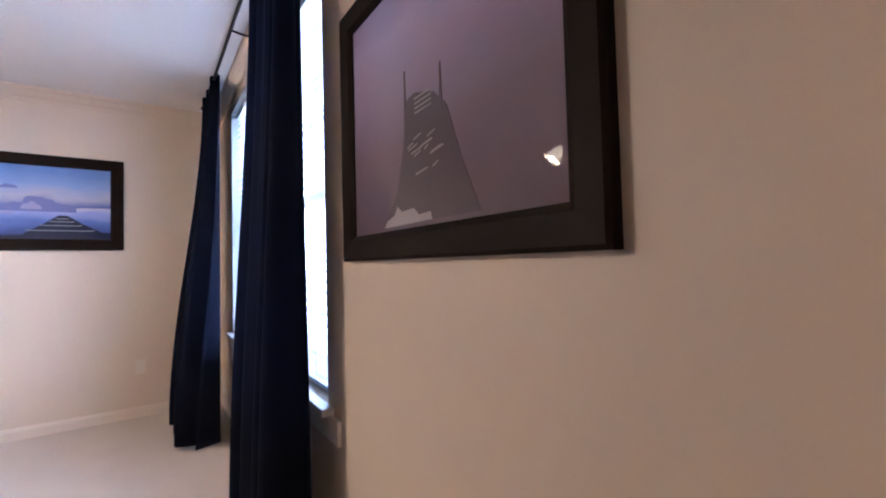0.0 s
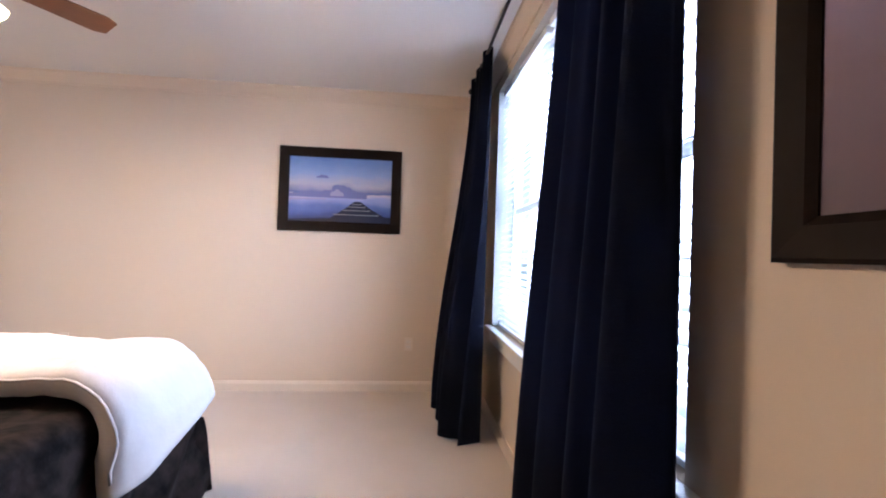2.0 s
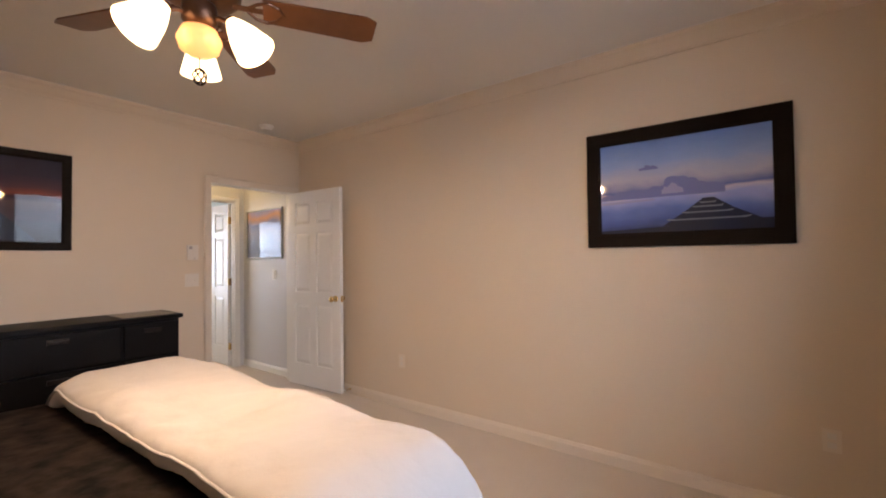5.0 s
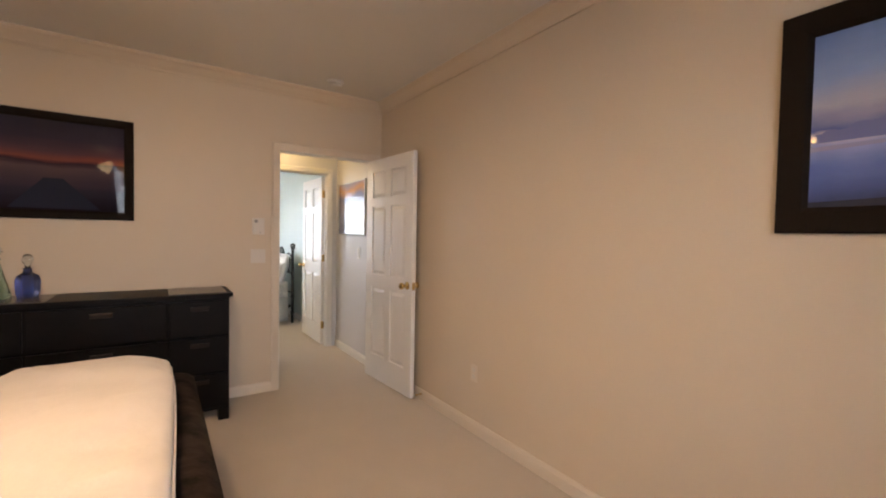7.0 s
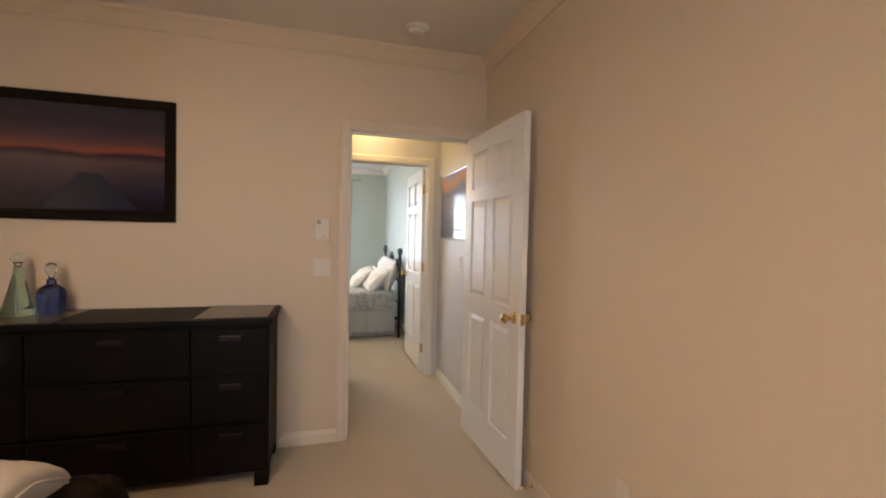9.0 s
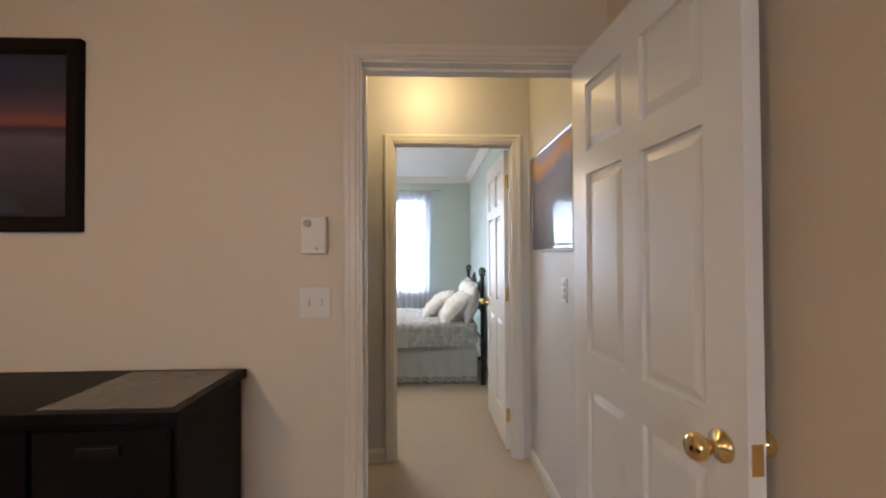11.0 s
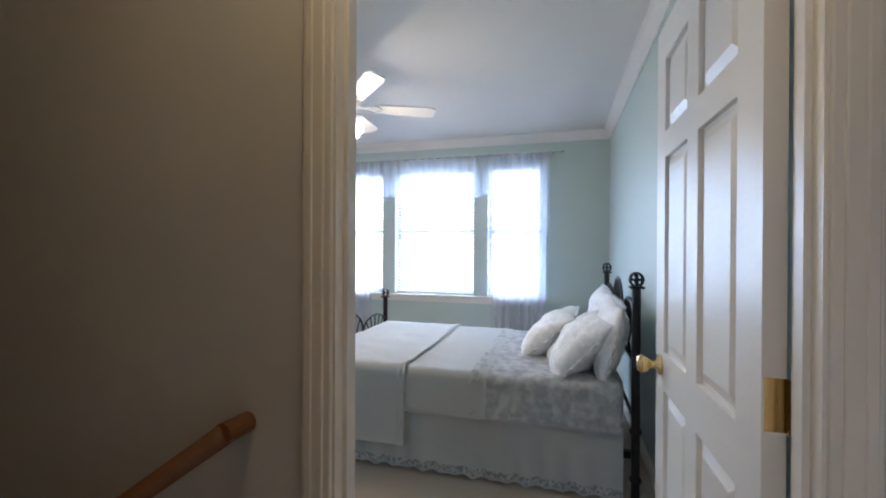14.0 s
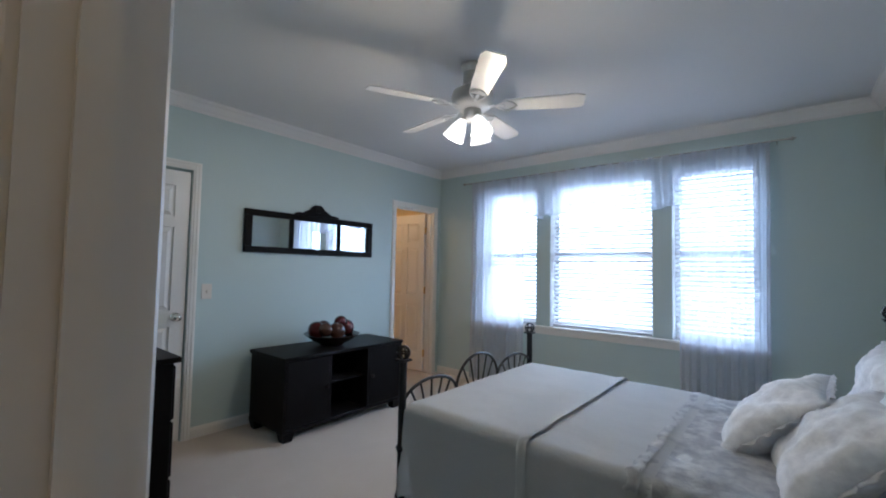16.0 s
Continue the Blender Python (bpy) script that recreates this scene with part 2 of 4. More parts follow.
def lathe(profile, seg=24, bm=None, m=None):
    """Profile of (radius, z) turned about z."""
    bm = bm or bmesh.new()
    rings = []
    for r, z in profile:
        ring = [bm.verts.new((r * math.cos(2 * math.pi * k / seg), r * math.sin(2 * math.pi * k / seg), z)) for k in range(seg)]
        rings.append(ring)
    made = [v for r in rings for v in r]
    for a, b in zip(rings, rings[1:]):
        for k in range(seg):
            bm.faces.new((a[k], a[(k + 1) % seg], b[(k + 1) % seg], b[k]))
    if profile[0][0] > 1e-4:
        bm.faces.new(rings[0])
    if profile[-1][0] > 1e-4:
        bm.faces.new(rings[-1])
    if m is not None:
        bmesh.ops.transform(bm, matrix=m, verts=made)
    return bm


def lathe_open(profile, seg=24, m=None):
    bm = bmesh.new()
    rings = [[bm.verts.new((r * math.cos(2 * math.pi * k / seg), r * math.sin(2 * math.pi * k / seg), z)) for k in range(seg)] for r, z in profile]
    for a, b in zip(rings, rings[1:]):
        for k in range(seg):
            bm.faces.new((a[k], a[(k + 1) % seg], b[(k + 1) % seg], b[k]))
    if m is not None:
        bmesh.ops.transform(bm, matrix=m, verts=bm.verts[:])
    return bm


def tube(points, r, seg=8, bm=None):
    """A round bar along a line of points."""
    bm = bm or bmesh.new()
    pts = [Vector(p) for p in points]
    rings = []
    for i, p in enumerate(pts):
        d = (pts[min(i + 1, len(pts) - 1)] - pts[max(i - 1, 0)]).normalized()
        a = d.cross(Vector((0, 0, 1)))
        if a.length < 0.05:
            a = d.cross(Vector((1, 0, 0)))
        a.normalize()
        b = d.cross(a)
        rr = r[i] if isinstance(r, (list, tuple)) else r
        rings.append([bm.verts.new(p + rr * (math.cos(2 * math.pi * k / seg) * a + math.sin(2 * math.pi * k / seg) * b)) for k in range(seg)])
    for a, b in zip(rings, rings[1:]):
        for k in range(seg):
            bm.faces.new((a[k], a[(k + 1) % seg], b[(k + 1) % seg], b[k]))
    bm.faces.new(rings[0])
    bm.faces.new(rings[-1])
    return bm


def sheet(fn, nu, nv):
    """A grid of points fn(u, v), u and v from 0 to 1."""
    bm = bmesh.new()
    g = [[bm.verts.new(fn(i / nu, j / nv)) for j in range(nv + 1)] for i in range(nu + 1)]
    for i in range(nu):
        for j in range(nv):
            bm.faces.new((g[i][j], g[i + 1][j], g[i + 1][j + 1], g[i][j + 1]))
    return bm


def wall(name, axis, p0, p1, a0, a1, z0, z1, holes, low, high):
    """A wall between p0 and p1 across axis, along a0..a1, with holes (a, b, z, z) through it; paints of its low and high side."""
    bm = bmesh.new()
    cuts = sorted({a0, a1, *[h[0] for h in holes], *[h[1] for h in holes]})
    zs = sorted({z0, z1, *[h[2] for h in holes], *[h[3] for h in holes]})
    for a, b in zip(cuts, cuts[1:]):
        for c, d in zip(zs, zs[1:]):
            if any(h[0] <= a and b <= h[1] and h[2] <= c and d <= h[3] for h in holes):
                continue
            if axis == "x":
                box(bm, p0, p1, a, b, c, d)
            else:
                box(bm, a, b, p0, p1, c, d)
    bmesh.ops.remove_doubles(bm, verts=bm.verts[:], dist=1e-5)
    seen = {}
    for f in bm.faces:
        seen.setdefault(tuple(sorted(v.index for v in f.verts)), []).append(f)
    bm.faces.ensure_lookup_table()
    inside = [f for fs in seen.values() if len(fs) > 1 for f in fs]
    bmesh.ops.delete(bm, geom=inside, context="FACES_ONLY")
    k = 0 if axis == "x" else 1
    for f in bm.faces:
        f.material_index = 1 if f.calc_center_median()[k] > (p0 + p1) / 2 else 0
    return tagged(part(name, bm, [low, high]), kind="structure")


def run(name, axis, at, side, a0, a1, profile, mat):
    """A moulding along a wall: profile of (out, z), out from the wall's face at, toward side."""
    bm = bmesh.new()
    ends = []
    for a in (a0, a1):
        ends.append([bm.verts.new((at + side * o, a, z) if axis == "x" else (a, at + side * o, z)) for o, z in profile])
    n = len(profile)
    for k in range(n):
        bm.faces.new((ends[0][k], ends[0][(k + 1) % n], ends[1][(k + 1) % n], ends[1][k]))
    bm.faces.new(ends[0])
    bm.faces.new(ends[1])
    return tagged(part(name, bm, mat), kind="structure")


BASE = [(0.0, 0.0), (0.014, 0.0), (0.014, 0.062), (0.009, 0.072), (0.006, 0.082), (0.0, 0.084)]


def crown(top):
    return [(0.0, top), (0.0, top - 0.095), (0.010, top - 0.095), (0.014, top - 0.080), (0.030, top - 0.062), (0.052, top - 0.030), (0.066, top - 0.018), (0.072, top)]


# ---- shell: bedroom with the tan walls ----
CEIL1, CEILH, CEIL2 = 2.60, 2.50, 2.60
WIN1 = (1.80, 3.93, 0.70, 2.43)
WE, WW, WN = 0.60, -4.33, 4.60
wall("wall_east", "x", WE, WE + 0.20, -0.70, WN + 0.12, 0, CEIL1, [WIN1], M_TAN, M_FACADE)
pier = boxed(0.48, WE + 0.01, -0.70, 0.327, 0, CEIL1, 0.018, 4)
tagged(part("wall_pier", pier, M_TAN), kind="structure")
wall("wall_south", "y", -0.82, -0.70, -0.80, 0.80, 0, CEIL1, [], M_FACADE, M_TAN)
wall("wall_nook_west", "x", -0.80, -0.70, -0.70, 0.65, 0, CEIL1, [], M_TAN, M_TAN)
wall("wall_head", "y", 0.65, 0.75, -4.33, -0.70, 0, CEIL1, [], M_TAN, M_TAN)
wall("wall_north", "y", WN, WN + 0.12, -4.33, WE, 0, CEIL1, [], M_TAN, M_FACADE)
DOOR1 = (3.662, 4.520, 0.0, 2.045)
# unseen landing side coloured dark to send less light onto the stair wall
wall("wall_west", "x", -4.45, WW, 0.65, 4.72, 0, CEIL1, [DOOR1], M_BOUNCE_CUT, M_TAN)
tagged(part("floor", boxed(-4.45, 0.80, -0.82, 4.72, -0.15, 0.0), M_CARPET), kind="structure")
tagged(part("ceiling", boxed(-4.45, 0.80, -0.82, 4.72, CEIL1, CEIL1 + 0.12), M_CEIL1), kind="structure")
run("baseboard_north", "y", WN, -1, -4.33, WE, BASE, M_CREAM)
run("baseboard_east", "x", WE, -1, 0.33, WN, BASE, M_CREAM)
run("baseboard_west", "x", WW, 1, 0.75, 3.61, BASE, M_CREAM)
run("crown_trim_north", "y", WN, -1, -4.33, WE, crown(CEIL1), M_TAN)
run("crown_trim_east", "x", WE, -1, 0.33, WN, crown(CEIL1), M_TAN)
run("crown_trim_west", "x", WW, 1, 0.75, WN, crown(CEIL1), M_TAN)

# ---- shell: landing and stairwell ----
WD2, HN = -5.48, 4.58
DOOR2 = (3.695, 4.462, 0.0, 2.04)
wall("wall_landing_west", "x", -5.555, WD2, 0.435, 4.73, 0, CEIL2, [DOOR2], M_AQUA, M_HALL)
wall("wall_landing_north", "y", HN, HN + 0.12, WD2, -4.45, 0, CEILH, [], M_HALL, M_FACADE)
# these unseen walls get the dark colour too, to dim the stairwell
wall("wall_stair_south", "y", 0.53, 0.65, WD2, -4.45, -2.7, CEILH, [], M_FACADE, M_BOUNCE_CUT)
wall("wall_stair_west_low", "x", -5.555, WD2, 0.53, 3.45, -2.7, -0.15, [], M_BOUNCE_CUT, M_BOUNCE_CUT)
wall("wall_stair_east_low", "x", -4.45, -4.33, 0.53, 3.45, -2.7, -0.15, [], M_BOUNCE_CUT, M_BOUNCE_CUT)
tagged(part("landing_floor", boxed(WD2, -4.45, 3.45, HN, -0.15, 0.0), M_CARPET), kind="structure")
tagged(part("landing_ceiling", boxed(WD2, -4.45, 0.65, HN, CEILH, CEILH + 0.1), M_CEIL), kind="structure")
tagged(part("stair_floor", boxed(-5.6, -4.33, 0.53, 3.6, -2.8, -2.7), M_CARPET), kind="structure")
stairs = thing("staircase", pose(0, 0, 0), "beige carpeted staircase descending from the landing", "stairs", kind="structure")
for k in range(1, 11):
    part("step", boxed(WD2, -4.45, 3.45 - 0.26 * k, 3.47 - 0.26 * (k - 1), -0.18 * k - 0.16, -0.18 * k, 0.012), M_CARPET, stairs)
run("baseboard_landing_north", "y", HN, -1, WD2 + 0.02, -4.45, BASE, M_TRIM)
run("baseboard_landing_west", "x", WD2, 1, 3.45, 3.625, BASE, M_TRIM)

# ---- shell: bedroom with the aqua walls ----
W2, N2, S2 = -9.66, 4.62, 0.555
WINS2 = [(1.25, 1.945), (2.11, 3.12), (3.28, 3.90)]
wall("wall_west_aqua", "x", W2 - 0.2, W2, S2 - 0.12, N2 + 0.12, 0, CEIL2, [(a, b, 0.74, 2.26) for a, b in WINS2], M_FACADE, M_AQUA)
wall("wall_north_aqua", "y", N2, N2 + 0.12, W2, -5.555, 0, CEIL2, [], M_AQUA, M_FACADE)
DOOR3 = (-9.53, -8.855, 0.0, 2.055)
DOOR4 = (-6.68, -5.95, 0.0, 2.045)
wall("wall_south_aqua", "y", S2 - 0.12, S2, W2, -5.555, 0, CEIL2, [DOOR3, DOOR4], M_BATH, M_AQUA)
tagged(part("floor_aqua", boxed(-9.86, WD2, 0.435, 4.74, -0.15, 0.0), M_CARPET), kind="structure")
tagged(part("ceiling_aqua", boxed(-9.86, -5.555, 0.435, 4.74, CEIL2, CEIL2 + 0.12), M_CEIL), kind="structure")
run("baseboard_south_aqua", "y", S2, 1, -8.79, -6.745, BASE, M_TRIM)
run("baseboard_north_aqua", "y", N2, -1, W2, -5.555, BASE, M_TRIM)
run("baseboard_west_aqua", "x", W2, 1, S2, N2, BASE, M_TRIM)
run("crown_trim_south_aqua", "y", S2, 1, W2, -5.555, crown(CEIL2), M_CEIL)
run("crown_trim_west_aqua", "x", W2, 1, S2, N2, crown(CEIL2), M_CEIL)
run("crown_trim_north_aqua", "y", N2, -1, W2, -5.555, crown(CEIL2), M_CEIL)
run("crown_trim_east_aqua", "x", -5.555, -1, S2, N2, crown(CEIL2), M_CEIL)
# the small warm room behind the aqua bedroom's open door
wall("wall_bath_west", "x", -9.86, -9.74, -1.30, 0.435, 0, 2.45, [], M_FACADE, M_BATH)
wall("wall_bath_east", "x", -7.60, -7.48, -1.30, 0.435, 0, 2.45, [], M_BATH, M_FACADE)
wall("wall_bath_south", "y", -1.42, -1.30, -9.86, -7.48, 0, 2.45, [], M_FACADE, M_BATH)
tagged(part("floor_bath", boxed(-9.86, -7.48, -1.42, 0.435, -0.15, -0.002), M_CARPET), kind="structure")
tagged(part("ceiling_bath", boxed(-9.86, -7.48, -1.42, 0.435, 2.45, 2.55), M_CEIL), kind="structure")
bulb(-8.5, -0.5, 2.25, 32, (1.0, 0.62, 0.28), 0.08)
# ground outside
tagged(part("ground", boxed(-400, 400, -400, 400, -3.2, -2.9), M_GRASS), kind="structure")


# ---- doors ----
def door_leaf(name, w, h, knob_side, knob_mat, plated=True):
    """A six-panel leaf: hinge line at x=0, along +x, thickness along y, with knobs on both faces."""
    leaf = new(name)
    t = 0.036
    bm = bmesh.new()
    st = 0.105 * w / 0.76
    mid = w / 2
    rails = [(0.012, 0.235), (0.86, 0.98), (1.60, 1.68), (h - 0.115, h)]
    cols = [(st, mid - st * 0.42), (mid + st * 0.42, w - st)]
    for a, b in ((0.0, st), (mid - st * 0.42, mid + st * 0.42), (w - st, w)):
        box(bm, a, b, -t / 2, t / 2, 0.012, h)
    for a, b in rails:
        for c0, c1 in cols:
            box(bm, c0, c1, -t / 2, t / 2, a, b)
    bmesh.ops.remove_doubles(bm, verts=bm.verts[:], dist=1e-5)
    part("frame", bm, M_DOOR, leaf)
    for (lo, hi) in ((0.235, 0.86), (0.98, 1.60), (1.68, h - 0.115)):
        for c0, c1 in cols:
            pb = bmesh.new()
            box(pb, c0, c1, -t / 2 + 0.013, t / 2 - 0.013, lo, hi)
            for sgn in (-1, 1):
                g = 0.038
                base = [(c0 + 0.012, lo + 0.012), (c1 - 0.012, lo + 0.012), (c1 - 0.012, hi - 0.012), (c0 + 0.012, hi - 0.012)]
                topq = [(c0 + g, lo + g), (c1 - g, lo + g), (c1 - g, hi - g), (c0 + g, hi - g)]
                va = [pb.verts.new((x, sgn * (t / 2 - 0.013), z)) for x, z in base]
                vb = [pb.verts.new((x, sgn * (t / 2 - 0.003), z)) for x, z in topq]
                for k in range(4):
                    pb.faces.new((va[k], va[(k + 1) % 4], vb[(k + 1) % 4], vb[k]))
                pb.faces.new(vb)
            part("panel", pb, M_DOOR, leaf)
    for sgn in (-1, 1):
        kb = lathe([(0.033, 0.0), (0.033, 0.006), (0.013, 0.012), (0.011, 0.030), (0.020, 0.038), (0.028, 0.050), (0.029, 0.060), (0.022, 0.070), (0.0, 0.073)], 20)
        part("knob", kb, knob_mat, leaf, "round brass knob", True, pose(w - 0.065, sgn * t / 2, 0.93, -90 * sgn, 0, 0))
    part("latch_plate", boxed(w - 0.0005, w + 0.002, -0.012, 0.012, 0.90, 0.96), knob_mat, leaf, "brass latch plate")
    for z in (0.24, 1.05, 1.82):
        hy = (-1 if plated else 1) * (t / 2 + 0.004)
        hb = tube([(-0.006, hy, z - 0.045), (-0.006, hy, z + 0.045)], 0.006, 10)
        if plated:
            box(hb, -0.001, 0.0, -t / 2, t / 2 - 0.004, z - 0.045, z + 0.045)
        part("hinge", hb, M_BRASS, leaf, "brass butt hinge")
    return leaf


leaf1 = door_leaf("door_1", 0.785, 2.03, 1, M_BRASS, False)
leaf1.matrix_basis = pose(-4.315, 4.474, 0, 0, 0, 3.6)
tagged(leaf1, "white six-panel door standing wide open with brass knob", "door", kind="structure")
leaf2 = door_leaf("door_2", 0.755, 2.025, 1, M_BRASS)
leaf2.matrix_basis = pose(-5.585, 4.448, 0, 0, 0, 180.6)
tagged(leaf2, "white six-panel door open into the aqua bedroom", "door", kind="structure")
leaf3 = door_leaf("door_3", 0.665, 2.04, 1, M_CHROME)
leaf3.matrix_basis = pose(-9.515, 0.425, 0, 0, 0, -88)
tagged(leaf3, "white six-panel door open under warm light", "door", kind="structure")
leaf4 = door_leaf("door_4", 0.72, 2.03, 1, M_CHROME)
leaf4.matrix_basis = pose(-5.955, 0.525, 0, 0, 0, 180)
tagged(leaf4, "closed white six-panel closet door with round knob", "door", kind="structure")


def casing(name, axis, face, side, a0, a1, top, w=0.065, mat=None):
    """Casing boards round an opening on one face, with stepped profile, and the jamb lining."""
    bm = bmesh.new()

    def put(lo, hi, z0, z1, d0, d1):
        p, q = sorted((face + side * d0, face + side * d1))
        if axis == "x":
            box(bm, p, q, lo, hi, z0, z1, 0.002, 1)
        else:
            box(bm, lo, hi, p, q, z0, z1, 0.002, 1)
    for k, (i, o, d) in enumerate(((0.004, w, 0.012), (0.018, w - 0.004, 0.017), (0.040, w - 0.010, 0.020))):
        put(a0 - o, a0 - i, 0, top + o, 0.0005, d)
        put(a1 + i, a1 + o, 0, top + o, 0.0005, d)
        put(a0 - i, a1 + i, top + i, top + o, 0.0005, d)
    return tagged(part(name, bm, mat or M_TRIM), kind="structure")


def jambs(name, axis, f0, f1, a0, a1, top):
    bm = bmesh.new()
    for lo, hi, z0, z1 in ((a0 - 0.014, a0 + 0.002, 0, top), (a1 - 0.002, a1 + 0.014, 0, top), (a0 + 0.002, a1 - 0.002, top - 0.002, top + 0.014)):
        if axis == "x":
            box(bm, f0 - 0.003, f1 + 0.003, lo, hi, z0, z1)
        else:
            box(bm, lo, hi, f0 - 0.003, f1 + 0.003, z0, z1)
    m = (f0 + f1) / 2
    for lo, hi, z0, z1 in ((a0 + 0.002, a0 + 0.012, 0, top - 0.002), (a1 - 0.012, a1 - 0.002, 0, top - 0.002), (a0 + 0.012, a1 - 0.012, top - 0.012, top - 0.002)):
        if axis == "x":
            box(bm, m - 0.012, m + 0.012, lo, hi, z0, z1)
        else:
            box(bm, lo, hi, m - 0.018, m + 0.018, z0, z1)
    return tagged(part(name, bm, M_TRIM), kind="structure")


casing("door_casing_trim_1", "x", WW, 1, DOOR1[0], DOOR1[1], DOOR1[3], mat=M_CREAM)
casing("door_casing_trim_1b", "x", -4.45, -1, DOOR1[0], DOOR1[1], DOOR1[3])
jambs("door_jamb_1", "x", -4.45, WW, DOOR1[0], DOOR1[1], DOOR1[3])
casing("door_casing_trim_2", "x", WD2, 1, DOOR2[0], DOOR2[1], DOOR2[3])
casing("door_casing_trim_2b", "x", -5.555, -1, DOOR2[0], DOOR2[1], DOOR2[3])
jambs("door_jamb_2", "x", -5.555, WD2, DOOR2[0], DOOR2[1], DOOR2[3])
casing("door_casing_trim_3", "y", S2, 1, DOOR3[0], DOOR3[1], DOOR3[3])
jambs("door_jamb_3", "y", S2 - 0.12, S2, DOOR3[0], DOOR3[1], DOOR3[3])
casing("door_casing_trim_4", "y", S2, 1, DOOR4[0], DOOR4[1], DOOR4[3])
strike = part("strike_plate", boxed(-4.40, -4.37, DOOR1[0] + 0.0022, DOOR1[0] + 0.004, 0.90, 0.97), M_BRASS)
tagged(strike, "small brass strike plate on the door jamb", "strike plate")


# ---- windows ----
def sash_window(name, x, side, a0, a1, z0, z1, meet):
    """A double-hung window in a hole of a wall across x, set back from the inner face x to the outside (side)."""
    w = thing(name, pose(0, 0, 0), "white double-hung sash window with bright daylight behind", "window", kind="structure")
    f = bmesh.new()
    o, i = x + side * 0.13, x + side * 0.18
    lo, hi = min(o, i), max(o, i)
    for c in ((a0, a0 + 0.04, z0, z1), (a1 - 0.04, a1, z0, z1), (a0 + 0.04, a1 - 0.04, z0, z0 + 0.05), (a0 + 0.04, a1 - 0.04, z1 - 0.05, z1)):
        box(f, lo, hi, *c)
    part("window_frame", f, M_VINYL, w)
    part("meeting_rail", boxed(lo + 0.005, hi - 0.005, a0 + 0.04, a1 - 0.04, meet - 0.03, meet + 0.03), M_VINYL, w)
    mid = (lo + hi) / 2
    for za, zb in ((z0 + 0.05, meet - 0.03), (meet + 0.03, z1 - 0.05)):
        g = part("pane", boxed(mid - 0.002, mid + 0.002, a0 + 0.04, a1 - 0.04, za, zb), M_PANE, w)
        g.visible_shadow = False
    return w


def blind(x, a0, a1, z0, z1, tilt, group):
    b = thing("window_blind", pose(x, (a0 + a1) / 2, z0), "white horizontal slat blind lowered over the window", "blind", group)
    half = (a1 - a0) / 2 - 0.012
    part("headrail", boxed(-0.025, 0.025, -half, half, z1 - z0 - 0.045, z1 - z0 - 0.004, 0.004), M_BLIND, b)
    part("bottom_rail", boxed(-0.024, 0.024, -half, half, 0.006, 0.026, 0.005), M_BLIND, b)
    bm = sheet(lambda u, v: Vector((-0.025 + 0.05 * u, -half + 2 * half * v, 0.004 * math.sin(math.pi * u))), 4, 1)
    me = bpy.data.meshes.new("slat")
    bmesh.ops.solidify(bm, geom=bm.faces[:], thickness=0.0025)
    bm.to_mesh(me)
    bm.free()
    me.materials.append(M_BLIND)
    z = 0.05
    while z < z1 - z0 - 0.06:
        share("slat", me, b, pose(0, 0, z, 0, tilt + random.uniform(-0.5, 0.5), 0))
        z += 0.043
    for s in (-0.6, 0.6):
        for dx in (-0.024, 0.024):
            part("ladder_cord", tube([(dx, s * half, 0.02), (dx, s * half, z1 - z0 - 0.05)], 0.0012, 5), M_BLIND, b)
    return b


sash_window("window_1", WE, 1, 1.80, 2.94, 0.70, 2.43, 1.54)
sash_window("window_2", WE, 1, 3.02, 3.93, 0.70, 2.43, 1.54)
tagged(part("window_mullion_trim", boxed(WE + 0.09, WE + 0.19, 2.94, 3.02, 0.70, 2.43), M_VINYL), kind="structure")
blind(WE + 0.06, 1.805, 2.96, 0.70, 2.43, -19, "blinds behind the navy curtains")
blind(WE + 0.06, 2.99, 3.925, 0.70, 2.43, -19, "blinds behind the navy curtains")
sl = boxed(WE - 0.045, WE + 0.13, 1.74, 3.99, 0.672, 0.699, 0.006)
box(sl, WE - 0.016, WE - 0.0005, 1.67, 3.96, 0.585, 0.672, 0.004)
tagged(part("window_sill_1", sl, M_TRIM), kind="structure")
for k, (a, b) in enumerate(WINS2):
    sash_window("window_%d" % (k + 3), W2, -1, a, b, 0.74, 2.26, 1.50)
    blind(W2 - 0.06, a + 0.004, b - 0.004, 0.74, 2.26, 32, "blinds behind the white sheers")
sl = boxed(W2 - 0.13, W2 + 0.05, 1.19, 3.96, 0.712, 0.739, 0.006)
box(sl, W2 + 0.0005, W2 + 0.016, 1.21, 3.94, 0.65, 0.712, 0.004)
tagged(part("window_sill_2", sl, M_TRIM), kind="structure")


# ---- curtains ----
def drape(name, fn, nu, nv, mat, label, category, group, thick=0.003):
    bm = sheet(fn, nu, nv)
    bmesh.ops.solidify(bm, geom=bm.faces[:], thickness=thick)
    ob = part(name, bm, mat, None, "", True)
    return tagged(ob, label, category, group)


def navy(y0t, y1t, y0b, y1b, xt, xb, folds, seed, swing=0.050):
    def fn(u, v):
        g = v * v * (3 - 2 * v)
        y = (y0t + (y1t - y0t) * u) * (1 - g) + (y0b + (y1b - y0b) * u) * g
        amp = 0.024 + swing * g
        ph = folds * 2 * math.pi * u + 0.6 * math.sin(seed + 3 * u + 1.5 * v)
        x = xt + (xb - xt) * g + amp * math.sin(ph) + 0.012 * math.sin(2.3 * ph + seed)
        return Vector((x, y + 0.012 * math.cos(ph) * (1 + g), 2.60 - 2.565 * v))
    return fn


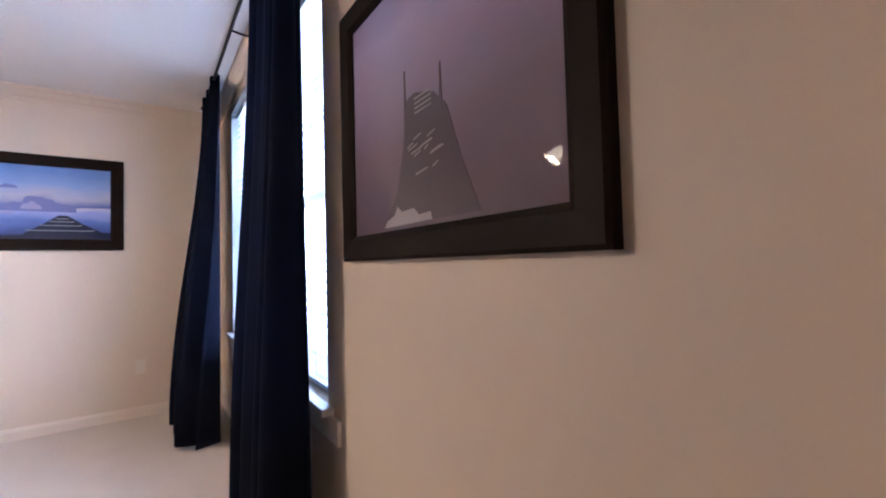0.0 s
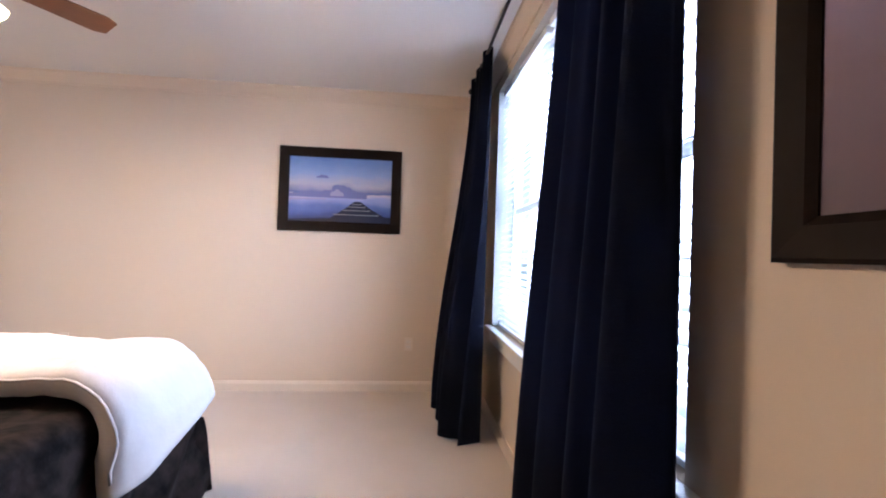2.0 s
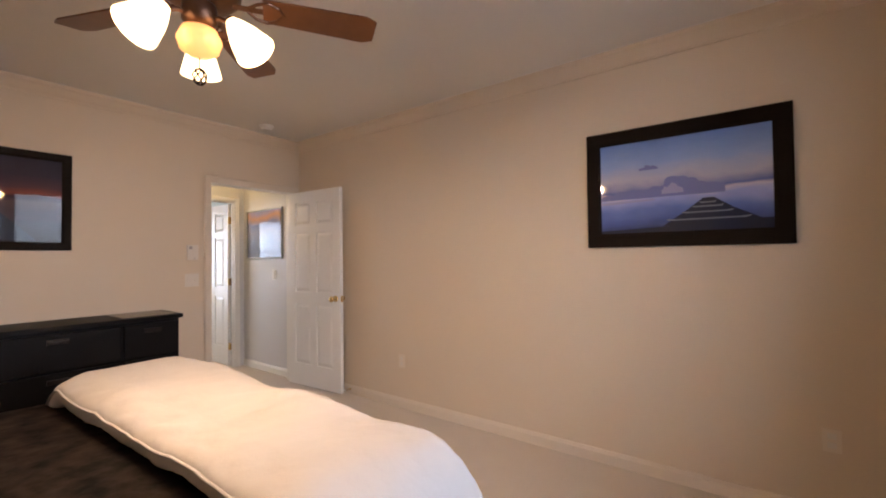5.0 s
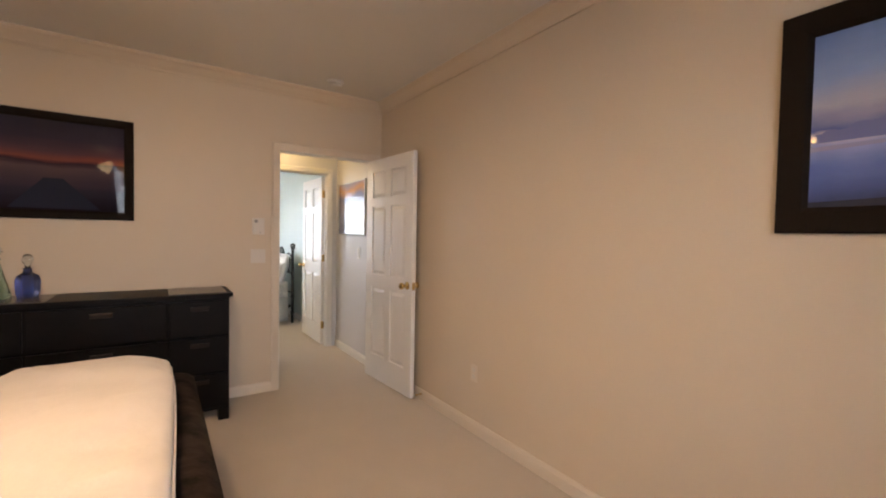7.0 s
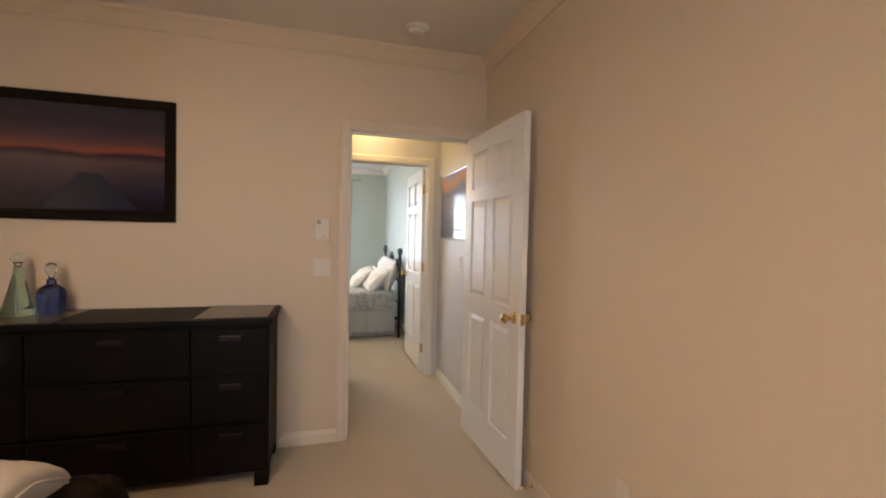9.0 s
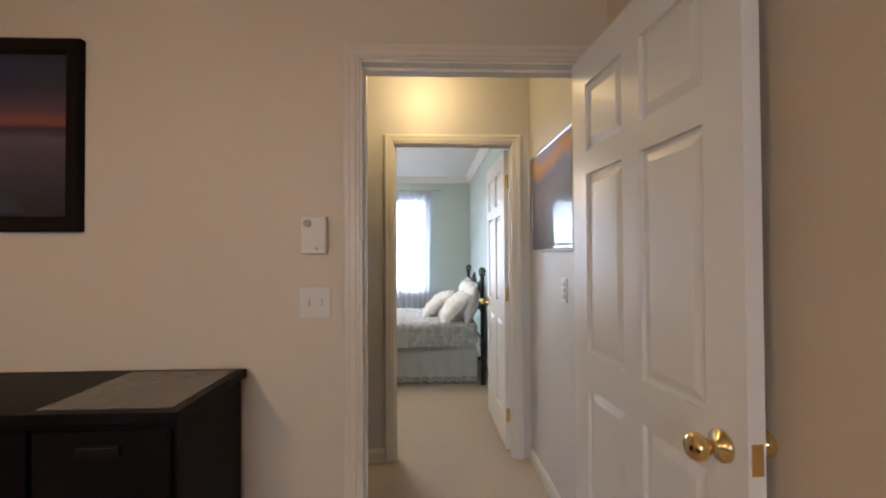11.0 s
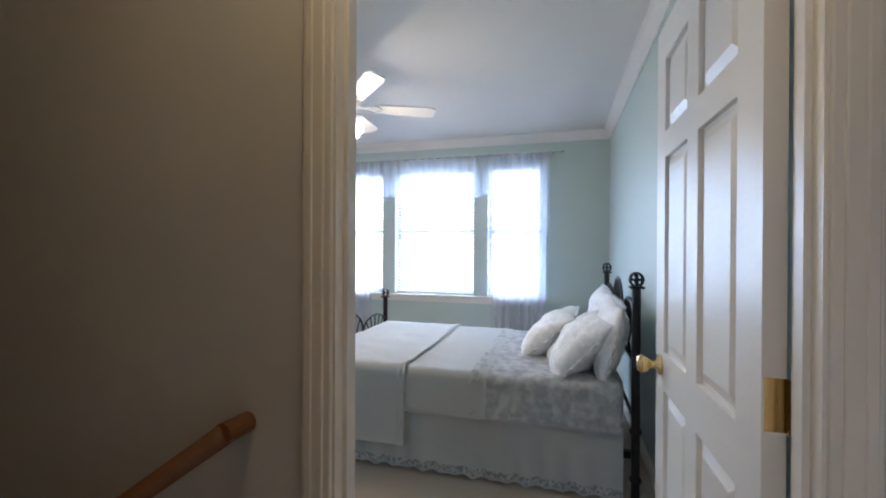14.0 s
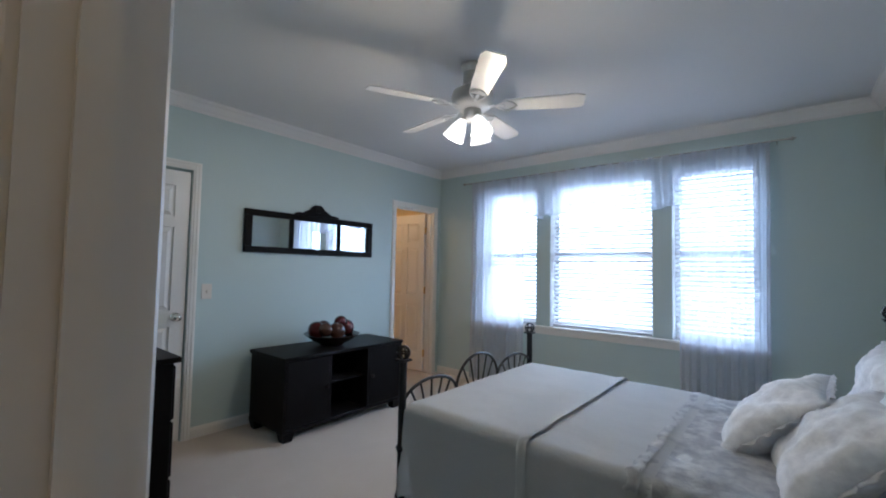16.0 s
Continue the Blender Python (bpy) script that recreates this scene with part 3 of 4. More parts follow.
drape("curtain", navy(1.655, 2.21, 1.655, 2.38, 0.455, 0.43, 4, 0.4), 90, 40, M_CURTAIN, "navy blue floor-length curtain panel drawn aside", "curtain", "navy curtains")
drape("curtain", navy(3.58, 4.28, 3.43, 4.28, 0.455, 0.325, 3.5, 2.1, 0.110), 90, 40, M_CURTAIN, "navy blue floor-length curtain panel drawn aside", "curtain", "navy curtains")
rod1 = thing("curtain_rod", pose(0.45, 0, 2.575), "dark bronze curtain rod with end finials on brackets", "curtain rod")
part("rod", tube([(0, 1.50, 0), (0, 4.30, 0)], 0.010, 12), M_ROD, rod1)
for y, s in ((1.50, -1), (4.30, 1)):
    part("finial", lathe([(0.010, 0), (0.016, 0.006), (0.010, 0.014), (0.026, 0.035), (0.020, 0.055), (0.0, 0.064)], 14), M_ROD, rod1, "", True, pose(0, y, 0, -90 * s, 0, 0))
for y in (1.58, 2.88, 4.25):
    bm = tube([(0.0, y, -0.012), (0.05, y, -0.02), (0.146, y, -0.02)], 0.006, 8)
    box(bm, 0.142, 0.1495, y - 0.012, y + 0.012, -0.05, 0.02)
    part("bracket", bm, M_ROD, rod1)


def sheer(y0, y1, top, bottom, folds, seed):
    def fn(u, v):
        ph = folds * 2 * math.pi * (u + 0.03 * math.sin(5 * u + seed))
        x = W2 + 0.085 + (0.014 + 0.012 * v) * math.sin(ph) + 0.006 * math.sin(2.7 * ph + seed)
        return Vector((x, y0 + (y1 - y0) * u + 0.008 * math.sin(3 * v + seed), top + (bottom(u) - top) * v))
    return fn


drape("sheer_curtain", sheer(1.13, 1.82, 2.375, lambda u: 0.05, 7, 0.3), 100, 12, M_SHEER, "white translucent sheer curtain panel hanging to the floor", "curtain", "white sheers", 0.0008)
drape("sheer_curtain", sheer(3.36, 3.98, 2.375, lambda u: 0.05, 7, 1.9), 100, 12, M_SHEER, "white translucent sheer curtain panel hanging to the floor", "curtain", "white sheers", 0.0008)
drape("sheer_valance", sheer(1.80, 3.38, 2.38, lambda u: 1.955 + 0.045 * math.cos(2 * math.pi * 2 * u) * (1 if u < 0.8 else 0.6) - 0.05 * (u > 0.78) - 0.06 * (u < 0.16), 13, 4.0), 160, 8, M_SHEER,
      "white sheer valance gathered across the top of the window", "valance", "white sheers", 0.0008)
rod2 = thing("curtain_rod", pose(W2 + 0.085, 0, 2.375), "slim dark curtain rod above the white sheers", "curtain rod")
part("rod", tube([(0, 1.03, 0), (0, 4.10, 0)], 0.007, 10), M_CHROME, rod2)
for y, s in ((1.03, -1), (4.10, 1)):
    part("finial", lathe([(0.007, 0), (0.014, 0.010), (0.016, 0.03), (0.0, 0.05)], 12), M_CHROME, rod2, "", True, pose(0, y, 0, -90 * s, 0, 0))
for y in (1.10, 4.03):
    part("bracket", tube([(0, y, 0), (-0.0845, y, -0.01)], 0.005, 8), M_CHROME, rod2)


# ---- framed pictures ----
def picture(name, at, w, h, border, depth, frame_mat, art, label, extra=()):
    """Hangs in the local xz plane, its face toward -y, its back at y=0; origin at the lower left corner."""
    p = thing(name, at, label, "picture", "framed photographs")
    bm = bmesh.new()
    outer, inner = [(0, 0), (w, 0), (w, h), (0, h)], [(border, border), (w - border, border), (w - border, h - border), (border, h - border)]
    rings = []
    for q, d in ((outer, 0.0), (outer, -depth * 0.8), ([(a + (0.008 if a == 0 else -0.008), b + (0.008 if b == 0 else -0.008)) for a, b in outer], -depth),
                 ([(a + (-0.015 if a < w / 2 else 0.015), b + (-0.015 if b < h / 2 else 0.015)) for a, b in inner], -depth * 0.85), (inner, -depth * 0.55), (inner, -0.004)):
        rings.append([bm.verts.new((a, d, b)) for a, b in q])
    for r0, r1 in zip(rings, rings[1:]):
        for k in range(4):
            bm.faces.new((r0[k], r0[(k + 1) % 4], r1[(k + 1) % 4], r1[k]))
    part("frame", bm, frame_mat, p)
    part("print", boxed(border, w - border, -depth * 0.4, -0.004, border, h - border), art, p)
    for k, (nm, m, poly) in enumerate(extra):
        sb = bmesh.new()
        vs = [sb.verts.new((border + a * (w - 2 * border), -depth * 0.4 - 0.0015 - 0.00012 * k, border + b * (h - 2 * border))) for a, b in poly]
        sb.faces.new(vs)
        g = bmesh.ops.extrude_face_region(sb, geom=sb.faces[:])
        bmesh.ops.translate(sb, verts=[v for v in g["geom"] if isinstance(v, bmesh.types.BMVert)], vec=(0, 0.001, 0))
        part(nm, sb, m, p)
    return p


def ink(name, c):
    return material(name, c, 0.5, coat=0.8, spec=0.0)


A_PIER = ramp_material("blue_dusk_pier_print", [(0.0, (0.02, 0.03, 0.08)), (0.22, (0.12, 0.17, 0.42)), (0.36, (0.30, 0.34, 0.60)), (0.42, (0.55, 0.48, 0.55)), (0.46, (0.10, 0.13, 0.33)), (0.60, (0.42, 0.40, 0.48)), (0.74, (0.26, 0.34, 0.56)), (1.0, (0.13, 0.21, 0.46))], 0.28, 3.2, (1, 1, 2.2))
A_TOWER = ramp_material("purple_dusk_tower_print", [(0.0, (0.13, 0.098, 0.115)), (0.35, (0.20, 0.15, 0.19)), (0.6, (0.31, 0.24, 0.35)), (0.85, (0.42, 0.34, 0.54)), (1.0, (0.34, 0.29, 0.50))], 0.25, 2.0, (1, 1, 2))
A_SUNSET = ramp_material("dim_sunset_lake_print", [(0.0, (0.012, 0.010, 0.016)), (0.25, (0.035, 0.030, 0.048)), (0.48, (0.10, 0.065, 0.075)), (0.53, (0.035, 0.022, 0.032)), (0.57, (0.22, 0.065, 0.05)), (0.66, (0.10, 0.05, 0.06)), (0.8, (0.04, 0.032, 0.05)), (1.0, (0.03, 0.026, 0.042))], 0.14, 2.0, (1, 1, 6))
A_STREAK = ramp_material("orange_streak_sky_print", [(0.0, (0.16, 0.17, 0.24)), (0.35, (0.22, 0.23, 0.31)), (0.55, (0.26, 0.24, 0.29)), (0.72, (0.20, 0.20, 0.30)), (0.86, (0.58, 0.30, 0.15)), (1.0, (0.34, 0.33, 0.46))], 0.5, 2.4, (1, 1, 1), glaze=1.8)
I_DARK = ink("print_dark_ink", (0.022, 0.025, 0.045))
I_TOWER = ink("print_tower_ink", (0.105, 0.082, 0.095))
I_LIT = ink("print_pale_ink", (0.31, 0.27, 0.27))
I_CLOUD = ink("print_cloud_ink", (0.17, 0.18, 0.36))
I_PLANK = ink("print_plank_ink", (0.17, 0.19, 0.22))
I_GLOW = ink("print_glow_ink", (0.31, 0.30, 0.45))


def cloud_outline(a, b, z0, z1, seed, n=72):
    # upper edge of a row of round billows, fullest in the middle
    rnd = random.Random(seed)
    lobes = []
    for k in range(9):
        c = (k + 0.5) / 9
        top = (z1 - z0) * (0.25 + 0.75 * math.sin(math.pi * c) ** 0.8 * rnd.uniform(0.45, 1.0))
        r = rnd.uniform(0.07, 0.12) * (b - a)
        lobes.append((a + (b - a) * c, z0 + top - r, r))
    up = []
    for k in range(n + 1):
        x = a + (b - a) * k / n
        zs = [cz + math.sqrt(r * r - (x - cx) ** 2) for cx, cz, r in lobes if abs(x - cx) < r]
        up.append((x, max([z0 + 0.004] + zs)))
    return [(b, z0), *reversed(up), (a, z0)]


pier_bits = [("cloud_shape", I_CLOUD, cloud_outline(0.28, 0.76, 0.375, 0.60, 4)), ("cloud_shape", I_CLOUD, cloud_outline(0.0, 0.36, 0.375, 0.50, 6)), ("cloud_shape", I_CLOUD, cloud_outline(0.26, 0.38, 0.68, 0.74, 9)),
             ("bright_cloud_shape", I_GLOW, cloud_outline(0.40, 0.53, 0.405, 0.53, 12)), ("horizon_light_shape", I_GLOW, [(0.0, 0.325), (0.36, 0.345), (0.36, 0.362), (0.0, 0.352)]),
             ("shore_shape", I_DARK, [(0.0, 0.0), (1.0, 0.0), (1.0, 0.10), (0.72, 0.10), (0.42, 0.055), (0.0, 0.03)]),
             ("pier_shape", I_DARK, [(0.40, 0.056), (0.94, 0.101), (0.80, 0.22), (0.70, 0.33), (0.64, 0.33), (0.55, 0.22)])]
for f, z, g in ((0.43, 0.13, 0.46), (0.52, 0.20, 0.28), (0.58, 0.255, 0.17), (0.62, 0.295, 0.09)):
    pier_bits.append(("plank_shape", I_PLANK, [(f, z - 0.012), (f + 0.06 * g, z - 0.018), (f + 0.94 * g, z - 0.018), (f + g, z - 0.006), (f + g, z + 0.004), (f + 0.9 * g, z - 0.004), (f + 0.1 * g, z - 0.004), (f, z)]))
picture("picture", pose(-1.15, WN, 1.375, 0, 0, 0), 1.04, 0.725, 0.085, 0.03, M_FRAME, A_PIER, "dark-framed photograph of a pier under blue clouds on the tan wall", pier_bits)
tower_bits = [("tower_shape", I_TOWER, [(0.24, 0.02), (0.74, 0.02), (0.67, 0.20), (0.61, 0.40), (0.55, 0.47), (0.45, 0.51), (0.40, 0.50), (0.37, 0.30), (0.33, 0.15)]),
              ("antenna_shape", I_TOWER, [(0.383, 0.30), (0.397, 0.30), (0.394, 0.62), (0.386, 0.62)]), ("antenna_shape", I_TOWER, [(0.575, 0.40), (0.590, 0.38), (0.586, 0.56), (0.579, 0.56)]),
              ("city_light_shape", I_LIT, [(0.24, 0.015), (0.53, 0.02), (0.52, 0.05), (0.46, 0.045), (0.43, 0.075), (0.36, 0.07), (0.33, 0.095), (0.31, 0.06), (0.26, 0.045)])]
rnd = random.Random(3)
for k in range(13):
    a, z, g = rnd.uniform(0.40, 0.56), rnd.uniform(0.19, 0.33), rnd.uniform(0.02, 0.07)
    tower_bits.append(("lit_window_shape", I_LIT, [(a, z), (a + g, z + 0.012), (a + g, z + 0.018), (a, z + 0.007)]))
for k in range(4):
    tower_bits.append(("lit_window_shape", I_LIT, [(0.45, 0.425 + 0.018 * k), (0.54, 0.428 + 0.018 * k), (0.54, 0.434 + 0.018 * k), (0.45, 0.432 + 0.018 * k)]))
picture("picture", pose(WE, 1.56, 1.215, 0, 0, -90), 0.955, 0.785, 0.075, 0.03, M_FRAME, A_TOWER, "dark-framed photograph of a tower at purple dusk", tower_bits)
picture("picture", pose(WW, 1.605, 1.41, 0, 0, 90), 1.06, 0.695, 0.055, 0.03, M_FRAME, A_SUNSET, "dark-framed photograph of a pier at dim red sunset above the dresser",
        [("pier_shape", I_DARK, [(0.38, 0.02), (0.86, 0.02), (0.66, 0.36), (0.56, 0.36)])])
picture("picture", pose(-5.385, HN, 1.335, 0, 0, 0), 0.775, 0.59, 0.014, 0.022, M_SILVER, A_STREAK, "silver-framed photograph of an orange streaked sky in the landing")


# ---- wall plates and small fixtures ----
def plate(name, at, w, h, toggles, label, category, mat=None):
    p = thing(name, at, label, category)
    part("cover_plate", boxed(-w / 2, w / 2, -0.007, -0.0005, -h / 2, h / 2, 0.003), mat or M_PLATE, p)
    for tx, tz, tw, th, d, m in toggles:
        part("toggle" if "switch" in name else "socket", boxed(tx - tw / 2, tx + tw / 2, -0.007 - d, -0.006, tz - th / 2, tz + th / 2, 0.001, 1), m, p)
    return p


plate("light_switch", pose(WW, 3.493, 1.149, 0, 0, 90), 0.115, 0.115, [(-0.023, 0, 0.010, 0.024, 0.010, M_PLATE), (0.023, 0, 0.010, 0.024, 0.010, M_PLATE)], "ivory double light switch plate beside the door", "light switch")
plate("light_switch", pose(-4.79, HN, 1.145, 0, 0, 0), 0.075, 0.118, [(0, z, 0.030, 0.022, 0.006, M_PLATE) for z in (-0.030, 0.0, 0.030)], "white stacked rocker light switch plate in the landing", "light switch", M_TRIM)
plate("light_switch", pose(-6.82, S2, 1.115, 0, 0, 180), 0.075, 0.118, [(0, 0, 0.010, 0.024, 0.010, M_PLATE)], "ivory light switch plate beside the closet door", "light switch")
plate("power_outlet", pose(-2.815, WN, 0.41, 0, 0, 0), 0.072, 0.115, [(0, 0.022, 0.034, 0.028, 0.002, M_PLATE), (0, -0.022, 0.034, 0.028, 0.002, M_PLATE)], "ivory wall outlet low on the tan wall", "outlet", M_CREAM)
plate("power_outlet", pose(0.0, WN, 0.41, 0, 0, 0), 0.072, 0.115, [(0, 0.022, 0.034, 0.028, 0.002, M_PLATE), (0, -0.022, 0.034, 0.028, 0.002, M_PLATE)], "ivory wall outlet low on the tan wall", "outlet", M_CREAM)
keypad = thing("thermostat", pose(WW, 3.492, 1.395, 0, 0, 90), "ivory wall thermostat with round dial above the switch", "thermostat")
part("body", boxed(-0.046, 0.046, -0.030, -0.0005, -0.068, 0.068, 0.006), M_PLATE, keypad)
part("dial", lathe([(0.014, 0), (0.014, 0.006), (0.011, 0.008), (0.0, 0.008)], 18), M_PLATE_DARK, keypad, "grey dial", True, pose(-0.020, -0.030, 0.042, 90, 0, 0))
part("button", lathe([(0.005, 0), (0.005, 0.003), (0.0, 0.003)], 10), M_PLATE_DARK, keypad, "", False, pose(0.012, -0.030, -0.050, 90, 0, 0))
chime = thing("door_chime", pose(WD2, 2.45, 1.15, 0, 0, 90), "small white box fixed to the stairwell wall", "wall box")
part("body", boxed(-0.065, 0.065, -0.045, -0.0005, -0.050, 0.050, 0.006), M_PLATE, chime)
stop = thing("door_stop", pose(-3.49, WN - 0.014, 0.048), "small spring door stop on the baseboard behind the door", "door stop")
part("rosette", lathe([(0.013, 0.0), (0.013, 0.003), (0.006, 0.006), (0.0, 0.006)], 14), M_BRASS, stop, "", True, pose(0, 0, 0, 90, 0, 0))
part("spring", tube([(0.005 * math.cos(k * 0.9), -0.005 - 0.055 * k / 70, 0.005 * math.sin(k * 0.9)) for k in range(71)], 0.0012, 5), M_BRASS, stop)
part("tip", lathe([(0.007, 0.058), (0.009, 0.062), (0.008, 0.072), (0.0, 0.074)], 12), M_TRIM, stop, "white rubber tip", True, pose(0, 0, 0, 90, 0, 0))
smoke = thing("smoke_detector", pose(-4.0, 4.02, CEIL1, 180, 0, 0), "white round smoke detector on the ceiling", "smoke detector")
part("base", lathe([(0.068, 0.0), (0.068, 0.014), (0.060, 0.020), (0.0, 0.020)], 28), M_CEIL1, smoke, "", True)
part("cap", lathe([(0.050, 0.0195), (0.048, 0.036), (0.036, 0.042), (0.0, 0.043)], 28), M_CEIL1, smoke, "", True)
lamp_h = thing("ceiling_lamp", pose(-5.13, 3.88, CEILH, 180, 0, 0), "flush glass ceiling lamp glowing warm in the landing", "ceiling lamp")
part("pan", lathe([(0.15, 0.0), (0.15, 0.012), (0.14, 0.02), (0.0, 0.02)], 32), M_BRASS, lamp_h, "brass pan", True)
part("glass_bowl", lathe([(0.145, 0.02), (0.142, 0.03), (0.120, 0.055), (0.080, 0.072), (0.0, 0.080)], 32), M_HALL_LAMP, lamp_h, "", True)
part("finial", lathe([(0.010, 0.079), (0.012, 0.086), (0.006, 0.094), (0.0, 0.098)], 12), M_BRASS, lamp_h, "", True)
bulb(-5.13, 3.88, 2.36, 8.5, (1.0, 0.68, 0.28), 0.09)
rail = thing("handrail", pose(0, 0, 0), "oak handrail on brackets along the stairwell wall", "handrail")
ra, rb = Vector((-5.415, 3.50, 0.955)), Vector((-5.415, 1.10, -0.735))
part("rail", tube([ra, rb], 0.021, 14), M_WOODRAIL, rail, "", True)
part("return_end", tube([ra + Vector((0, -0.004, 0)), ra + Vector((-0.063, 0.0, 0))], 0.021, 14), M_WOODRAIL, rail)
for f in (0.14, 0.55, 0.95):
    q = ra.lerp(rb, f)
    bm = tube([q + Vector((0, 0, -0.018)), q + Vector((0, 0, -0.045)), q + Vector((-0.03, 0, -0.065)), q + Vector((-0.064, 0, -0.065))], 0.0095, 8)
    part("bracket", bm, M_BRASS, rail, "brass bracket")


# ---- ceiling fans ----
def ceiling_fan(at, ceiling, start, radius, blade_mat, metal, shade_mat, shades, shade_start, warm, power, label, filigree):
    x, y = at
    f = thing("ceiling_fan", pose(x, y, 0), label, "ceiling fan")
    zb = 2.228 if filigree else 2.345
    if not filigree:
        part("collar", lathe([(0.060, ceiling - 0.001), (0.064, zb + 0.10)], 28), metal, f, "", True)
    part("canopy", lathe([(0.075, ceiling - 0.001), (0.075, ceiling - 0.02), (0.055, ceiling - 0.06), (0.022, ceiling - 0.075)], 28), metal, f, "", True)
    part("downrod", tube([(0, 0, ceiling - 0.07), (0, 0, zb + 0.11)], 0.015, 12), metal, f)
    part("motor", lathe([(0.03, zb + 0.125), (0.075, zb + 0.115), (0.125, zb + 0.085), (0.135, zb + 0.05), (0.128, zb + 0.01), (0.100, zb - 0.015), (0.060, zb - 0.025), (0.05, zb - 0.025)], 36), metal, f, "", True)
    part("switch_housing", lathe([(0.048, zb - 0.02), (0.055, zb - 0.035), (0.055, zb - 0.085), (0.040, zb - 0.10), (0.018, zb - 0.105)], 28), metal, f, "", True)
    for k in range(5):
        a = start + 72 * k
        n = 10
        bm = bmesh.new()
        ring = []
        for i in range(n + 1):
            u = i / n
            w = 0.055 + 0.015 * u
            if u > 0.93:
                w -= 0.02 * (u - 0.93) / 0.07
            ring.append((0.20 + (radius - 0.20) * u, w))
        top = [bm.verts.new((r, w, 0)) for r, w in ring] + [bm.verts.new((r, -w, 0)) for r, w in reversed(ring)]
        bm.faces.new(top)
        g = bmesh.ops.extrude_face_region(bm, geom=bm.faces[:])
        bmesh.ops.translate(bm, verts=[v for v in g["geom"] if isinstance(v, bmesh.types.BMVert)], vec=(0, 0, -0.006))
        blade = part("blade", bm, blade_mat, f, "", False, pose(0, 0, zb - 0.005, 0, 0, a) @ pose(0, 0, 0, -12, 0, 0))
        ib = bmesh.new()
        box(ib, 0.10, 0.20, -0.012, 0.012, -0.010, -0.003, 0.002, 1)
        for s in (-1, 1):
            tube([(0.15, 0.008 * s, -0.010), (0.18, 0.035 * s, -0.012), (0.215, 0.048 * s, -0.010), (0.25, 0.030 * s, -0.009), (0.27, 0.0, -0.009)], 0.006, 6, ib)
        part("blade_iron", ib, metal, blade)
    if filigree:
        part("bowl", lathe([(0.020, zb - 0.10), (0.055, zb - 0.115), (0.070, zb - 0.15), (0.060, zb - 0.185), (0.030, zb - 0.205), (0.0, zb - 0.21)], 28), M_SHADE_DIM, f, "amber glass bowl glowing dimly", True)
    zs = zb - 0.10
    for k in range(shades):
        a = shade_start + 360 / shades * k
        m = pose(0, 0, zs, 0, 0, a)
        out = 0.12 if filigree else 0.065
        big = 1.05 if filigree else 1.0
        part("arm", tube([(0.03, 0, 0.02), (0.07, 0, 0.025), (out, 0, 0.0)], 0.008, 8), metal, f, "", True, m)
        sm = m @ pose(out, 0, 0, 0, 180 - (38 if filigree else 26), 0)
        sh = lathe_open([(r * big, z * big) for r, z in ((0.018, -0.015), (0.026, 0.0), (0.036, 0.02), (0.048, 0.05), (0.058, 0.085), (0.066, 0.115), (0.063, 0.115), (0.055, 0.085), (0.045, 0.05), (0.032, 0.02))], 24)
        part("shade", sh, shade_mat, f, "glowing frosted glass bell shade", True, sm)
        part("socket", lathe([(0.012, -0.03), (0.020, -0.02), (0.020, 0.004), (0.012, 0.006)], 16), metal, f, "", True, sm)
        q = pose(x, y, 0) @ sm @ Vector((0, 0, 0.088 if filigree else 0.135))
        bulb(q.x, q.y, q.z, power, warm, 0.035)
    zc = zb - 0.21 if filigree else zb - 0.10
    part("pull_chain", tube([(0.0, 0.0, zc), (0, 0, zc - (0.04 if filigree else 0.13))], 0.0025, 6), metal, f)
    if filigree:
        fb = bmesh.new()
        for k in range(6):
            a0 = math.pi * k / 3
            tube([(0.022 * math.sin(math.pi * i / 8) * math.cos(a0 + i * 0.35), 0.022 * math.sin(math.pi * i / 8) * math.sin(a0 + i * 0.35), 0.028 * math.cos(math.pi * i / 8)) for i in range(9)], 0.003, 5, fb)
        part("filigree_fob", fb, M_ROD, f, "black filigree ball fob", False, pose(0, 0, zc - 0.065))
    else:
        part("fob", lathe([(0.0, 0.012), (0.006, 0.006), (0.007, -0.004), (0.0, -0.012)], 10), metal, f, "", True, pose(0, 0, zc - 0.14))
    return f


ceiling_fan(FAN1, CEIL1, 58, 0.605, M_FAN_BLADE, M_FAN_METAL, M_SHADE, 3, 155, WARM, 42, "bronze ceiling fan with walnut blades and lit amber shades", True)
ceiling_fan(FAN2, CEIL2, 45, 0.667, M_WHITE_FAN, M_WHITE_FAN, M_SHADE_W, 3, 66, SOFT, 25, "white five-blade ceiling fan with lit frosted shades", False)


# ---- things in the tan bedroom ----
def soft_box(cx, cy, cz, sx, sy, sz, power=6.0, n=28, puff=0.0, bump=0.0, seed=0):
    """A rounded pad: a superellipsoid with soft noise."""
    bm = bmesh.new()
    bmesh.ops.create_uvsphere(bm, u_segments=n * 2, v_segments=n, radius=1)
    for v in bm.verts:
        d = v.co.normalized()
        k = (abs(d.x) ** power + abs(d.y) ** power + abs(d.z) ** power) ** (-1 / power)
        p = d * k
        q = Vector((cx + p.x * sx / 2, cy + p.y * sy / 2, cz + p.z * sz / 2))
        if bump:
            q += d * bump * noise.noise(q * 5 + Vector((seed, 0, 0)))
        v.co = q
    return bm


